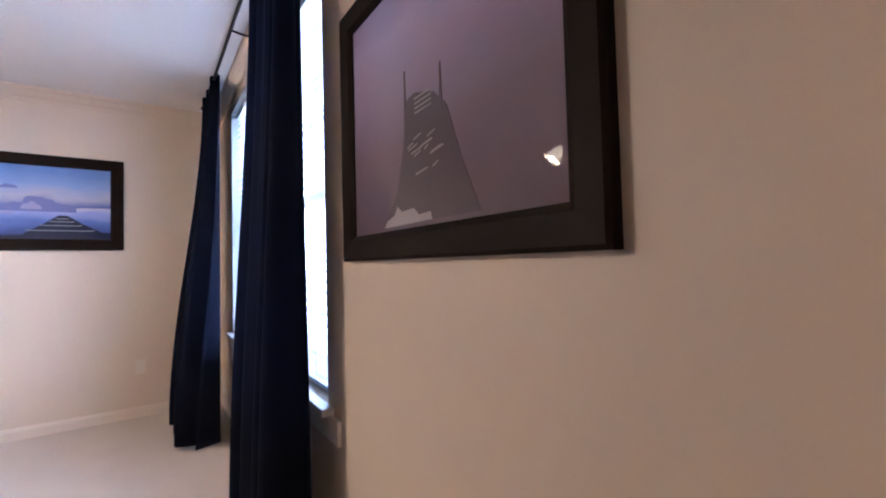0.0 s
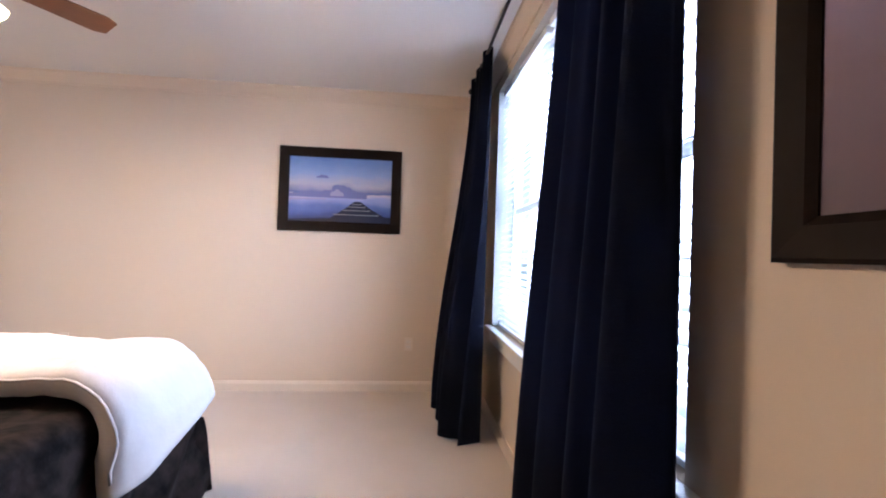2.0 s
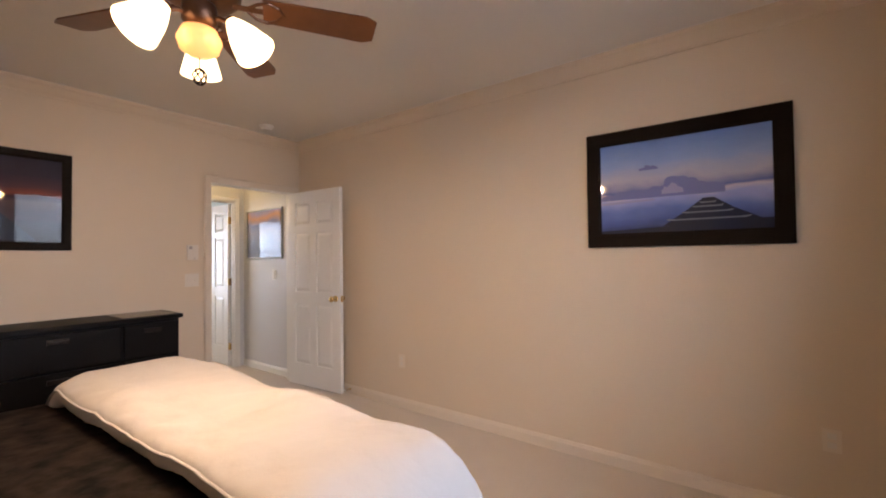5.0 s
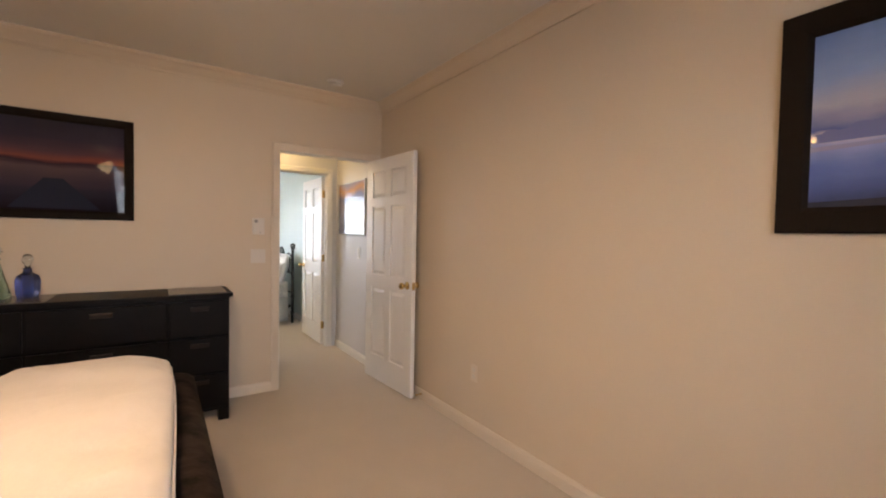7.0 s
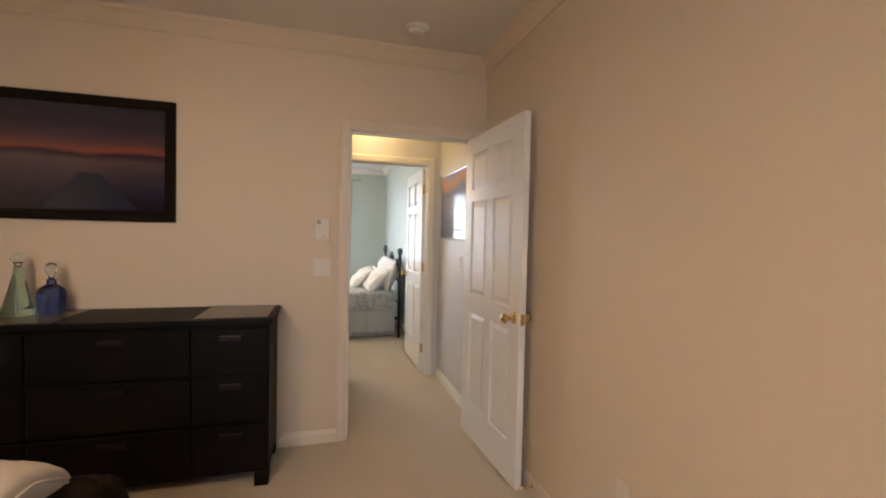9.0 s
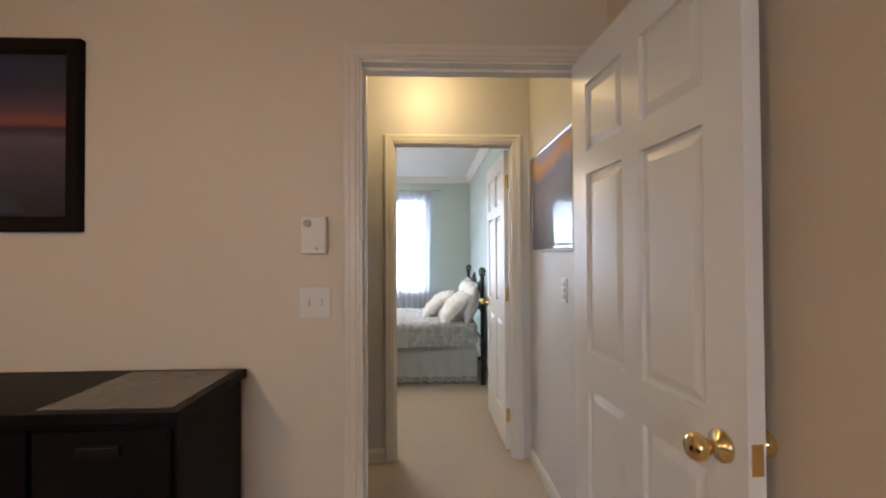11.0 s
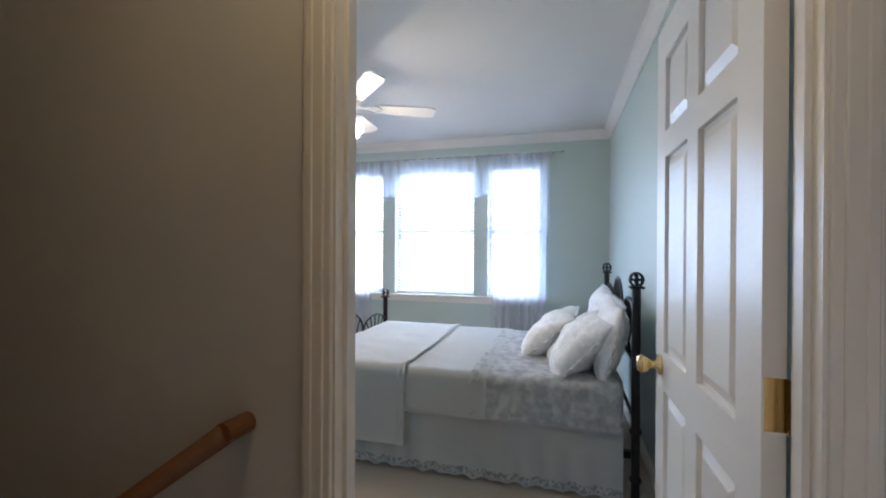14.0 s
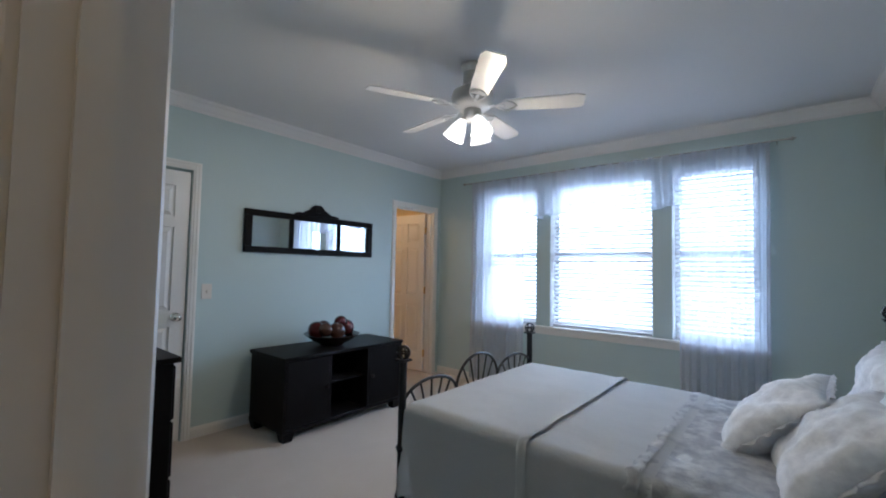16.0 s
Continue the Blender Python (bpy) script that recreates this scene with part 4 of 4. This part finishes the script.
bed1 = thing("bed", pose(0, 0, 0), "large bed with dark brown patterned cover", "bed")
part("mattress", soft_box(-1.975, 1.84, 0.51, 1.90, 2.10, 0.30, 12), M_SPREAD, bed1, "", True)
part("box_spring", boxed(-2.90, -1.05, 0.82, 2.86, 0.08, 0.38, 0.02), M_SPREAD, bed1)
for x in (-2.8, -1.15):
    for y in (0.95, 2.75):
        part("leg", boxed(x - 0.03, x + 0.03, y - 0.03, y + 0.03, 0, 0.09), M_BLACK_WOOD, bed1)


def cover_fn(u, v):
    """A cover over the bed that falls nearly to the floor on three sides."""
    drop = 0.62
    px = -0.5 * (1.91 + 2 * drop) + u * (1.91 + 2 * drop)
    py = v * (2.15 + drop)
    hx, hy = 0.955, 2.15
    over_x, over_y = max(abs(px) - hx, 0), max(py - hy, 0)
    fall = max(over_x, over_y)
    s = 1 if px > 0 else -1
    flare = 0.05 * fall / drop + 0.022 * math.sin((px + py) * 16) * min(fall * 3, 1)
    x = -1.975 + (s * (hx + flare) if over_x > 0 else px)
    y = 0.80 + (hy + flare if over_y > 0 else py)
    r = 0.07
    edge = min(hx - abs(px) if over_x == 0 else 0, hy - py if over_y == 0 else 0)
    z = 0.685 - fall - (r * (1 - min(edge / r, 1)) ** 2 * 0.5 if fall == 0 else r * 0.5)
    z += 0.008 * noise.noise(Vector((x * 4, y * 4, 0)))
    return Vector((x, y, max(z, 0.035)))


cb = sheet(cover_fn, 110, 90)
bmesh.ops.solidify(cb, geom=cb.faces[:], thickness=0.006)
tagged(part("bed_cover", cb, M_DARKCOVER, None, "", True), "dark brown jacquard bed cover falling near the floor", "bed cover")


def duvet_fn(u, v):
    """A folded duvet across the foot: u over the width and down both sides, v from the head side to the foot edge, once round."""
    px = -1.16 + 2.47 * u
    hx = 0.84 if px > 0 else 0.72
    a = 2 * math.pi * v
    # cross-section: a flattened loop
    cy = 2.555 + 0.02 * math.sin(3 * u)
    half = 0.27 + 0.015 * math.sin(7 * u)
    cyy = cy - half * math.copysign(abs(math.cos(a)) ** 0.55, math.cos(a))
    thick = 0.070
    up = thick * math.copysign(abs(math.sin(a)) ** 0.7, math.sin(a))
    over = max(abs(px) - hx, 0)
    s = 1 if px > 0 else -1
    foot = (1 + (cyy - cy) / half) / 2
    flare = 0.06 * foot * max(over - 0.15, 0)
    over *= 1 - 0.30 * foot
    bend = min(over / 0.30, 1.0)
    ang = bend * math.pi / 2 * 0.93
    r = 0.19
    base_x = s * (min(abs(px), hx) + r * math.sin(ang) + flare)
    base_z = 0.755 - r * (1 - math.cos(ang)) - max(over - 0.30, 0)
    nx, nz = s * math.sin(ang), math.cos(ang)
    q = Vector((-1.975 + base_x + nx * up, cyy + 0.10 * max(over, 0) * (1 if math.cos(a) < 0 else -0.3), base_z + nz * up))
    b = 0.026 * noise.noise(q * 3.0) + 0.013 * noise.noise(q * 8) + 0.006 * noise.noise(q * 22)
    return q + Vector((nx * b, 0, nz * b))


db = sheet(duvet_fn, 110, 48)
bmesh.ops.remove_doubles(db, verts=db.verts[:], dist=1e-4)
bmesh.ops.holes_fill(db, edges=[e for e in db.edges if e.is_boundary], sides=0)
duv = tagged(part("folded_duvet", db, M_DUVET, None, "", True), "puffy white duvet folded across the foot of the bed", "duvet")
part("piping", tube([duvet_fn(0.02 + 0.96 * k / 60, 0.02) + Vector((0, -0.002, 0)) for k in range(61)], 0.005, 6), M_DUVET, duv, "", True)
part("piping", tube([duvet_fn(0.02 + 0.96 * k / 60, 0.5) + Vector((0, 0.002, 0)) for k in range(61)], 0.005, 6), M_DUVET, duv, "", True)

dr = thing("dresser", pose(-4.318, 1.60, 0), "black-stained wooden dresser with grey inset top panels", "dresser")
L, D, H = 1.65, 0.415, 0.912
part("body", boxed(0.0, D - 0.02, 0.02, L - 0.02, 0.075, H - 0.03, 0.003, 1), M_BLACK_WOOD, dr)
part("top", boxed(0.0, D + 0.012, 0, L, H - 0.03, H, 0.004), M_BLACK_WOOD, dr)
for a, b in ((0.05, 0.66), (1.265, 1.62)):
    part("top_inset", boxed(0.03, D - 0.02, a, b, H - 0.002, H + 0.0025, 0.001, 1), M_INSET, dr, "grey stone-look inset panel")
for a in (0.02, L - 0.09):
    for b in (0.0, D - 0.08):
        part("foot", boxed(b, b + 0.07, a, a + 0.07, 0, 0.08, 0.003, 1), M_BLACK_WOOD, dr)
for c0, c1 in ((0.03, 0.56), (0.575, 1.255), (1.27, 1.62)):
    for r0, r1 in ((0.62, 0.86), (0.36, 0.605), (0.10, 0.345)):
        dw = part("drawer", boxed(D - 0.02, D, c0, c1, r0, r1, 0.003, 1), M_BLACK_WOOD, dr)
        part("handle", boxed(D - 0.001, D + 0.014, (c0 + c1) / 2 - 0.055, (c0 + c1) / 2 + 0.055, r1 - 0.065, r1 - 0.035, 0.004), M_ROD, dw, "dark recessed pull")


def decanter(y, x, h, r, mat, label, flat):
    b = thing("decanter", pose(x, y, H + 0.0025), label, "decanter", "glass decanters on the dresser")
    prof = [(r * 0.96, 0), (r, 0.02), (r * 0.55, h * 0.42), (r * 0.30, h * 0.66), (r * 0.28, h * 0.74), (r * 0.36, h * 0.76)] if flat else [(r * 0.8, 0), (r * 0.95, 0.03), (r, h * 0.40), (r * 0.85, h * 0.50), (r * 0.35, h * 0.58), (r * 0.32, h * 0.66), (r * 0.5, h * 0.68)]
    part("bottle", lathe(prof, 24 if flat else 4), mat, b, "", flat, pose(0, 0, 0, 0, 0, 20))
    z = prof[-1][1]
    part("stopper", lathe([(r * 0.2, z + 0.001), (r * 0.24, z + 0.02), (r * 0.45, z + 0.04), (r * 0.5, h - 0.035), (r * 0.3, h - 0.006), (0, h)], 16), M_CLEAR, b, "clear glass stopper", True)


decanter(2.00, -4.17, 0.32, 0.069, M_GREEN_GLASS, "tall green glass decanter with clear stopper", True)
decanter(2.14, -4.17, 0.27, 0.060, M_BLUE_GLASS, "square cobalt blue glass decanter with clear stopper", False)

# ---- things in the aqua bedroom ----
bed2 = thing("iron_bed", pose(0, 0, 0), "black wrought-iron bed with ball finials and hooped boards", "bed")
BX0, BX1, BY0, BY1 = -8.41, -7.03, 2.53, 4.47


def finial_ball(z, bm, x, y):
    for k in range(3):
        a = math.pi * k / 3
        tube([(x + 0.034 * math.cos(t) * math.cos(a), y + 0.034 * math.cos(t) * math.sin(a), z + 0.034 * math.sin(t)) for t in [2 * math.pi * i / 14 for i in range(15)]], 0.0055, 6, bm)
    tube([(x + 0.034 * math.cos(t), y + 0.034 * math.sin(t), z) for t in [2 * math.pi * i / 14 for i in range(15)]], 0.0055, 6, bm)
    return bm


for x in (BX0, BX1):
    for y, top in ((BY0, 0.845), (BY1, 1.115)):
        pb = tube([(x, y, 0.0), (x, y, top)], 0.021, 12)
        box(pb, x - 0.034, x + 0.034, y - 0.034, y + 0.034, top - 0.004, top + 0.008, 0.003, 1)
        for zz in (0.16, 0.40):
            lathe([(0.021, zz - 0.02), (0.031, zz), (0.021, zz + 0.02)], 12, pb, pose(x, y, 0))
        post = part("post", pb, M_IRON, bed2)
        part("finial", finial_ball(top + 0.040, bmesh.new(), x, y), M_IRON, post, "open wrought-iron ball finial")


def arches(y, base, heights, low, reach):
    n = len(heights)
    w = (BX1 - BX0) / n
    for k, h in enumerate(heights):
        cx = BX0 + w * (k + 0.5)
        pts = [(cx - w / 2 * math.cos(math.pi * i / 16), y, base + h * math.sin(math.pi * i / 16)) for i in range(17)]
        part("arch", tube(pts, 0.009, 8), M_IRON, bed2, "", True)
        for j in (-2, -1, 0, 1, 2):
            a = math.pi / 2 + j * 0.42
            part("spoke", tube([(cx + 0.03 * j, y, base - reach), (cx + w / 2 * 0.97 * math.cos(a), y, base + h * 0.97 * math.sin(a))], 0.006, 6), M_IRON, bed2)
    for z in low:
        part("cross_rail", tube([(BX0, y, z), (BX1, y, z)], 0.011, 8), M_IRON, bed2)


arches(BY0, 0.60, (0.115, 0.185, 0.115), (0.22, 0.44), 0.30)
arches(BY1, 0.86, (0.18, 0.26, 0.18), (0.45, 0.74), 0.12)
for x in (BX0 + 0.10, BX1 - 0.10):
    part("side_rail", boxed(x - 0.012, x + 0.012, BY0, BY1, 0.22, 0.26), M_IRON, bed2)
mat2 = thing("mattress", pose(0, 0, 0), "deep mattress in white cotton with box spring", "mattress")
part("box_spring", boxed(BX0 + 0.075, BX1 - 0.075, BY0 + 0.07, BY1 - 0.05, 0.262, 0.37, 0.02), M_SPREAD, mat2)
part("mattress_top", soft_box((BX0 + BX1) / 2, (BY0 + BY1) / 2 + 0.02, 0.490, 1.28, 1.84, 0.24, 14), M_SPREAD, mat2, "", True)


def skirt_fn(u, v):
    per = [(BX1 - 0.045, BY1 - 0.05), (BX1 - 0.045, BY0 + 0.06), (BX0 + 0.045, BY0 + 0.06), (BX0 + 0.045, BY1 - 0.05)]
    ls = [1.83, 1.29, 1.83]
    d = u * sum(ls)
    k = 0
    while k < 2 and d > ls[k]:
        d -= ls[k]
        k += 1
    f = d / ls[k]
    p = Vector((*per[k], 0)).lerp(Vector((*per[k + 1], 0)), f)
    n = [Vector((1, 0, 0)), Vector((0, -1, 0)), Vector((-1, 0, 0))][k]
    w = 0.010 * v * math.sin(u * 210) + 0.012 * v
    hem = 0.016 * abs(math.sin(u * 160))
    return p + n * w + Vector((0, 0, 0.395 - (0.375 - hem) * v))


sk = sheet(skirt_fn, 420, 6)
bmesh.ops.solidify(sk, geom=sk.faces[:], thickness=0.003)
skirt = tagged(part("bed_skirt", sk, M_SPREAD2, None, "", True), "white eyelet bed skirt with scalloped hem", "bed skirt")
eb = sheet(lambda u, v: skirt_fn(u, 0.86 + 0.10 * v) + Vector((0.004 if u < 0.37 else (-0.004 if u > 0.63 else 0), -0.004 if 0.37 <= u <= 0.63 else 0, 0)), 420, 1)
bmesh.ops.solidify(eb, geom=eb.faces[:], thickness=0.001)
part("eyelet_band", eb, M_EYELET, skirt, "band of eyelet lace", True)


def spread(y0, y1, drop, lift, mat, name, label, category, wrinkle, foot=0.0):
    hx, cx = 0.645, (BX0 + BX1) / 2

    def fn(u, v):
        tot = 2 * (hx + drop)
        px = -tot / 2 + tot * u
        py = y0 - foot + (y1 - y0 + foot) * v
        over = max(abs(px) - hx, 0)
        s = 1 if px > 0 else -1
        fy = max(y0 - py, 0)
        ang = min(over / 0.08, 1) * math.pi / 2
        x = cx + s * (min(abs(px), hx) + (0.044 + 0.6 * lift) * math.sin(ang) + 0.02 * max(over - 0.08, 0) / max(drop, 0.01))
        z = 0.613 + lift - 0.05 * (1 - math.cos(ang)) - max(over - 0.08, 0)
        af = min(fy / 0.08, 1) * math.pi / 2
        y = max(py, y0) - 0.05 * math.sin(af)
        z -= 0.05 * (1 - math.cos(af)) + max(fy - 0.08, 0)
        b = wrinkle * noise.noise(Vector((x * 7, py * 7, z * 5))) + 0.4 * wrinkle * noise.noise(Vector((x * 22, py * 22, z * 14)))
        return Vector((x + s * b * math.sin(ang), y, z + b * math.cos(ang)))
    bm = sheet(fn, 90, 50)
    bmesh.ops.solidify(bm, geom=bm.faces[:], thickness=0.012)
    ob = tagged(part(name, bm, mat, None, "", True), label, category)
    if name == "floral_quilt":
        rb = sheet(lambda u, v: fn(u, -0.05 + 0.075 * v) + Vector((0, 0.004 * math.sin(u * 150 + math.sin(u * 23)), 0.007 + 0.004 * (1 - v) * math.sin(u * 110 + 2 * math.sin(u * 31)))), 360, 3)
        bmesh.ops.solidify(rb, geom=rb.faces[:], thickness=0.003)
        part("ruffle", rb, mat, ob, "gathered ruffle along the quilt edge", True)
    if name != "blanket":
        return
    hb = sheet(lambda u, v: fn(u, 0.955 + 0.046 * v) + Vector((0.007 * max(-1, min(1, (u - 0.5) / 0.3)), 0, 0.006)), 90, 3)
    bmesh.ops.solidify(hb, geom=hb.faces[:], thickness=0.004)
    part("hem", hb, mat, ob, "", True)


spread(3.66, 4.40, 0.26, 0.004, M_FLORAL, "floral_quilt", "white quilt with grey floral print over the mattress", "quilt", 0.012)
spread(2.59, 3.72, 0.27, 0.006, M_SPREAD, "bedspread", "smooth white cotton bedspread tucked over the bed", "bedspread", 0.004, 0.22)
spread(2.58, 3.25, 0.48, 0.018, M_SPREAD2, "blanket", "folded white blanket across the foot of the iron bed", "blanket", 0.005, 0.24)


def pillow(at, w, h, t, seed, label):
    def fn(bm):
        for v in bm.verts:
            p = v.co
            d = max(abs(p.x), abs(p.y))
            e = (1 - min(abs(p.x), 1) ** 2.6) * (1 - min(abs(p.y), 1) ** 2.6)
            corner = 1 + 0.06 * (abs(p.x) * abs(p.y)) ** 3 - 0.05 * (1 - abs(p.x * p.y))
            z = t / 2 * (max(e, 0) ** 0.5) * (1 if p.z > 0 else -1)
            q = Vector((p.x * w / 2 * corner, p.y * h / 2 * corner, z))
            q.z += (0.026 * noise.noise(q * 8 + Vector((seed, seed, 0))) + 0.010 * noise.noise(q * 24 + Vector((seed, 0, 0)))) * (e > 0.02)
            v.co = q
    bm = bmesh.new()
    n = 26
    for s in (1, -1):
        g = [[bm.verts.new((-1 + 2 * i / n, -1 + 2 * j / n, s)) for j in range(n + 1)] for i in range(n + 1)]
        for i in range(n):
            for j in range(n):
                bm.faces.new((g[i][j], g[i + 1][j], g[i + 1][j + 1], g[i][j + 1]))
    fn(bm)
    bmesh.ops.remove_doubles(bm, verts=bm.verts[:], dist=1e-4)
    ob = part("pillow", bm, M_PILLOW, None, "", True, at)
    tagged(ob, label, "pillow", "pillows against the iron headboard")

    def frill(u, v):
        a = 2 * math.pi * u
        cx, cy = math.cos(a), math.sin(a)
        k = (abs(cx) ** 7 + abs(cy) ** 7) ** (-1 / 7)
        wave = math.sin(30 * a + 2 * math.sin(3 * a + seed)) + 0.5 * math.sin(19 * a + seed)
        return Vector((cx * k * (w / 2 * 0.95 + 0.040 * v), cy * k * (h / 2 * 0.95 + 0.040 * v), 0.006 * v * wave))
    rb = sheet(frill, 300, 3)
    bmesh.ops.solidify(rb, geom=rb.faces[:], thickness=0.002)
    part("ruffle", rb, M_PILLOW, ob, "gathered cotton ruffle", True)


pillow(pose(-7.40, 4.375, 0.790, 76, 0, 0), 0.62, 0.42, 0.15, 1, "upright ruffled pillow with grey floral sham")
pillow(pose(-8.04, 4.375, 0.800, 76, 0, 0), 0.62, 0.42, 0.15, 2, "upright ruffled pillow with grey floral sham")
pillow(pose(-7.41, 4.21, 0.735, 47, 0, 4), 0.56, 0.44, 0.21, 3, "leaning white pillow with grey floral sham")
pillow(pose(-7.80, 4.04, 0.722, 41, 0, -4), 0.58, 0.44, 0.20, 4, "leaning white pillow with grey floral sham")

con = thing("media_console", pose(-8.37, 0.65, 0), "black wooden media console with open middle shelf", "console")
CL, CD, CH = 1.22, 0.53, 0.635
part("top", boxed(-0.012, CL + 0.012, 0, CD + 0.012, CH - 0.028, CH, 0.005), M_BLACK_WOOD, con)
part("bottom", boxed(0, CL, 0, CD, 0.07, 0.095, 0.003, 1), M_BLACK_WOOD, con)
part("back_panel", boxed(0.02, CL - 0.02, 0, 0.012, 0.095, CH - 0.028), M_BLACK_WOOD, con)
for a in (0.0, 0.40, 0.80, CL - 0.02):
    part("side_panel", boxed(a, a + 0.02, 0.012, CD - 0.001, 0.095, CH - 0.028), M_BLACK_WOOD, con)
part("shelf", boxed(0.42, 0.80, 0.012, CD - 0.05, 0.36, 0.378), M_BLACK_WOOD, con)
for a, b, kx in ((0.022, 0.398, 0.37), (0.822, CL - 0.022, 0.85)):
    dd = part("door", boxed(a, b, CD - 0.018, CD + 0.002, 0.10, CH - 0.032, 0.003, 1), M_BLACK_WOOD, con)
    part("knob", lathe([(0.006, 0), (0.006, 0.01), (0.013, 0.016), (0.012, 0.024), (0, 0.027)], 14), M_ROD, dd, "", True, pose(kx, CD + 0.002, 0.36, -90, 0, 0))
for a in (0.0, CL - 0.10):
    for b in (0.0, CD - 0.09):
        fb = bmesh.new()
        vs = [fb.verts.new(p) for p in ((a, b, 0.07), (a + 0.10, b, 0.07), (a + 0.10, b + 0.09, 0.07), (a, b + 0.09, 0.07), (a + 0.015, b + 0.015, 0), (a + 0.085, b + 0.015, 0), (a + 0.085, b + 0.075, 0), (a + 0.015, b + 0.075, 0))]
        for q in ((0, 1, 2, 3), (4, 5, 6, 7), (0, 1, 5, 4), (1, 2, 6, 5), (2, 3, 7, 6), (3, 0, 4, 7)):
            fb.faces.new([vs[i] for i in q])
        part("foot", fb, M_BLACK_WOOD, con)
BWX, BWY = -7.74, 0.93
bowl = tagged(part("bowl", lathe([(0.07, 0), (0.075, 0.01), (0.12, 0.03), (0.17, 0.065), (0.18, 0.075), (0.17, 0.073), (0.115, 0.04), (0.0, 0.022)], 32), M_BOWL, None, "", True, pose(BWX, BWY, CH) @ Matrix.Scale(1.35, 4)), "dark lacquered bowl on the media console", "bowl")
for k, (dx, dy, dz, r) in enumerate(((-0.11, 0.0, 0.105, 0.055), (0.0, 0.06, 0.10, 0.055), (0.10, -0.02, 0.105, 0.058), (0.02, -0.07, 0.11, 0.05), (-0.05, 0.02, 0.15, 0.045), (0.08, 0.05, 0.115, 0.045))):
    b = part("decorative_ball", lathe([(r * math.sin(math.pi * i / 14) + 1e-5, -r * math.cos(math.pi * i / 14) * (1 + 0.06 * (i > 7))) for i in range(15)], 18), M_BALL_TAN if k % 2 else M_BALL_RED, None, "", True, pose(BWX + 1.4 * dx, BWY + 1.3 * dy, CH + 1.3 * dz, 30 * k, 20, 0) @ Matrix.Scale(1.3, 4))
    tagged(b, "glossy copper ornamental ball in the bowl" if k % 2 else "glossy burgundy ornamental ball in the bowl", "ornament", "ornamental balls in the bowl")

mir = thing("wall_mirror", pose(-7.088, S2, 1.437, 0, 0, 180), "three-pane wall mirror in black frame with carved crest", "mirror")
MW, MH = 1.385, 0.37
for nm, c in (("bottom_rail", (0, MW, 0, 0.055)), ("top_rail", (0, MW, MH - 0.055, MH)), ("stile", (0, 0.06, 0.055, MH - 0.055)), ("stile", (MW - 0.06, MW, 0.055, MH - 0.055)), ("divider", (0.415, 0.447, 0.055, MH - 0.055)), ("divider", (0.938, 0.970, 0.055, MH - 0.055))):
    part(nm, boxed(c[0], c[1], -0.035, -0.0005, c[2], c[3], 0.005), M_BLACK_WOOD, mir)
for a, b in ((0.06, 0.415), (0.447, 0.938), (0.97, MW - 0.06)):
    part("mirror_pane", boxed(a, b, -0.016, -0.006, 0.055, MH - 0.055), M_MIRROR, mir, "clear mirror glass")
cr = bmesh.new()
outline = [(0.46 + 0.48 * i / 24, MH + 0.012 + 0.095 * (math.exp(-((i - 12) / 5.0) ** 2)) + 0.012 * abs(math.sin(i * 0.8))) for i in range(25)]
vs = [cr.verts.new((a, -0.030, z)) for a, z in outline] + [cr.verts.new((0.94, -0.030, MH - 0.01)), cr.verts.new((0.46, -0.030, MH - 0.01))]
cr.faces.new(vs)
g = bmesh.ops.extrude_face_region(cr, geom=cr.faces[:])
bmesh.ops.translate(cr, verts=[v for v in g["geom"] if isinstance(v, bmesh.types.BMVert)], vec=(0, 0.024, 0))
lathe([(0.030, 0), (0.026, 0.010), (0.0, 0.016)], 16, cr, pose(0.70, -0.028, MH + 0.06, 90, 0, 0))
part("carved_crest", cr, M_BLACK_WOOD, mir, "carved scroll crest")

ch = thing("chest", pose(-5.575, 1.02, 0), "tall black wooden chest of drawers beside the closet door", "chest")
part("body", boxed(-0.60, 0, 0.02, 0.88, 0.06, 0.87, 0.004, 1), M_BLACK_WOOD, ch)
part("top", boxed(-0.625, 0, 0, 0.90, 0.87, 0.895, 0.005), M_BLACK_WOOD, ch)
part("plinth", boxed(-0.59, 0, 0.03, 0.87, 0, 0.062), M_BLACK_WOOD, ch)
for r0, r1 in ((0.09, 0.33), (0.345, 0.59), (0.605, 0.85)):
    dw = part("drawer", boxed(-0.615, -0.599, 0.04, 0.86, r0, r1, 0.003, 1), M_BLACK_WOOD, ch)
    for yy in (0.25, 0.65):
        part("knob", lathe([(0.006, 0), (0.006, 0.01), (0.014, 0.016), (0.013, 0.026), (0, 0.029)], 14), M_ROD, dw, "", True, pose(-0.615, yy, (r0 + r1) / 2, 0, -90, 0))
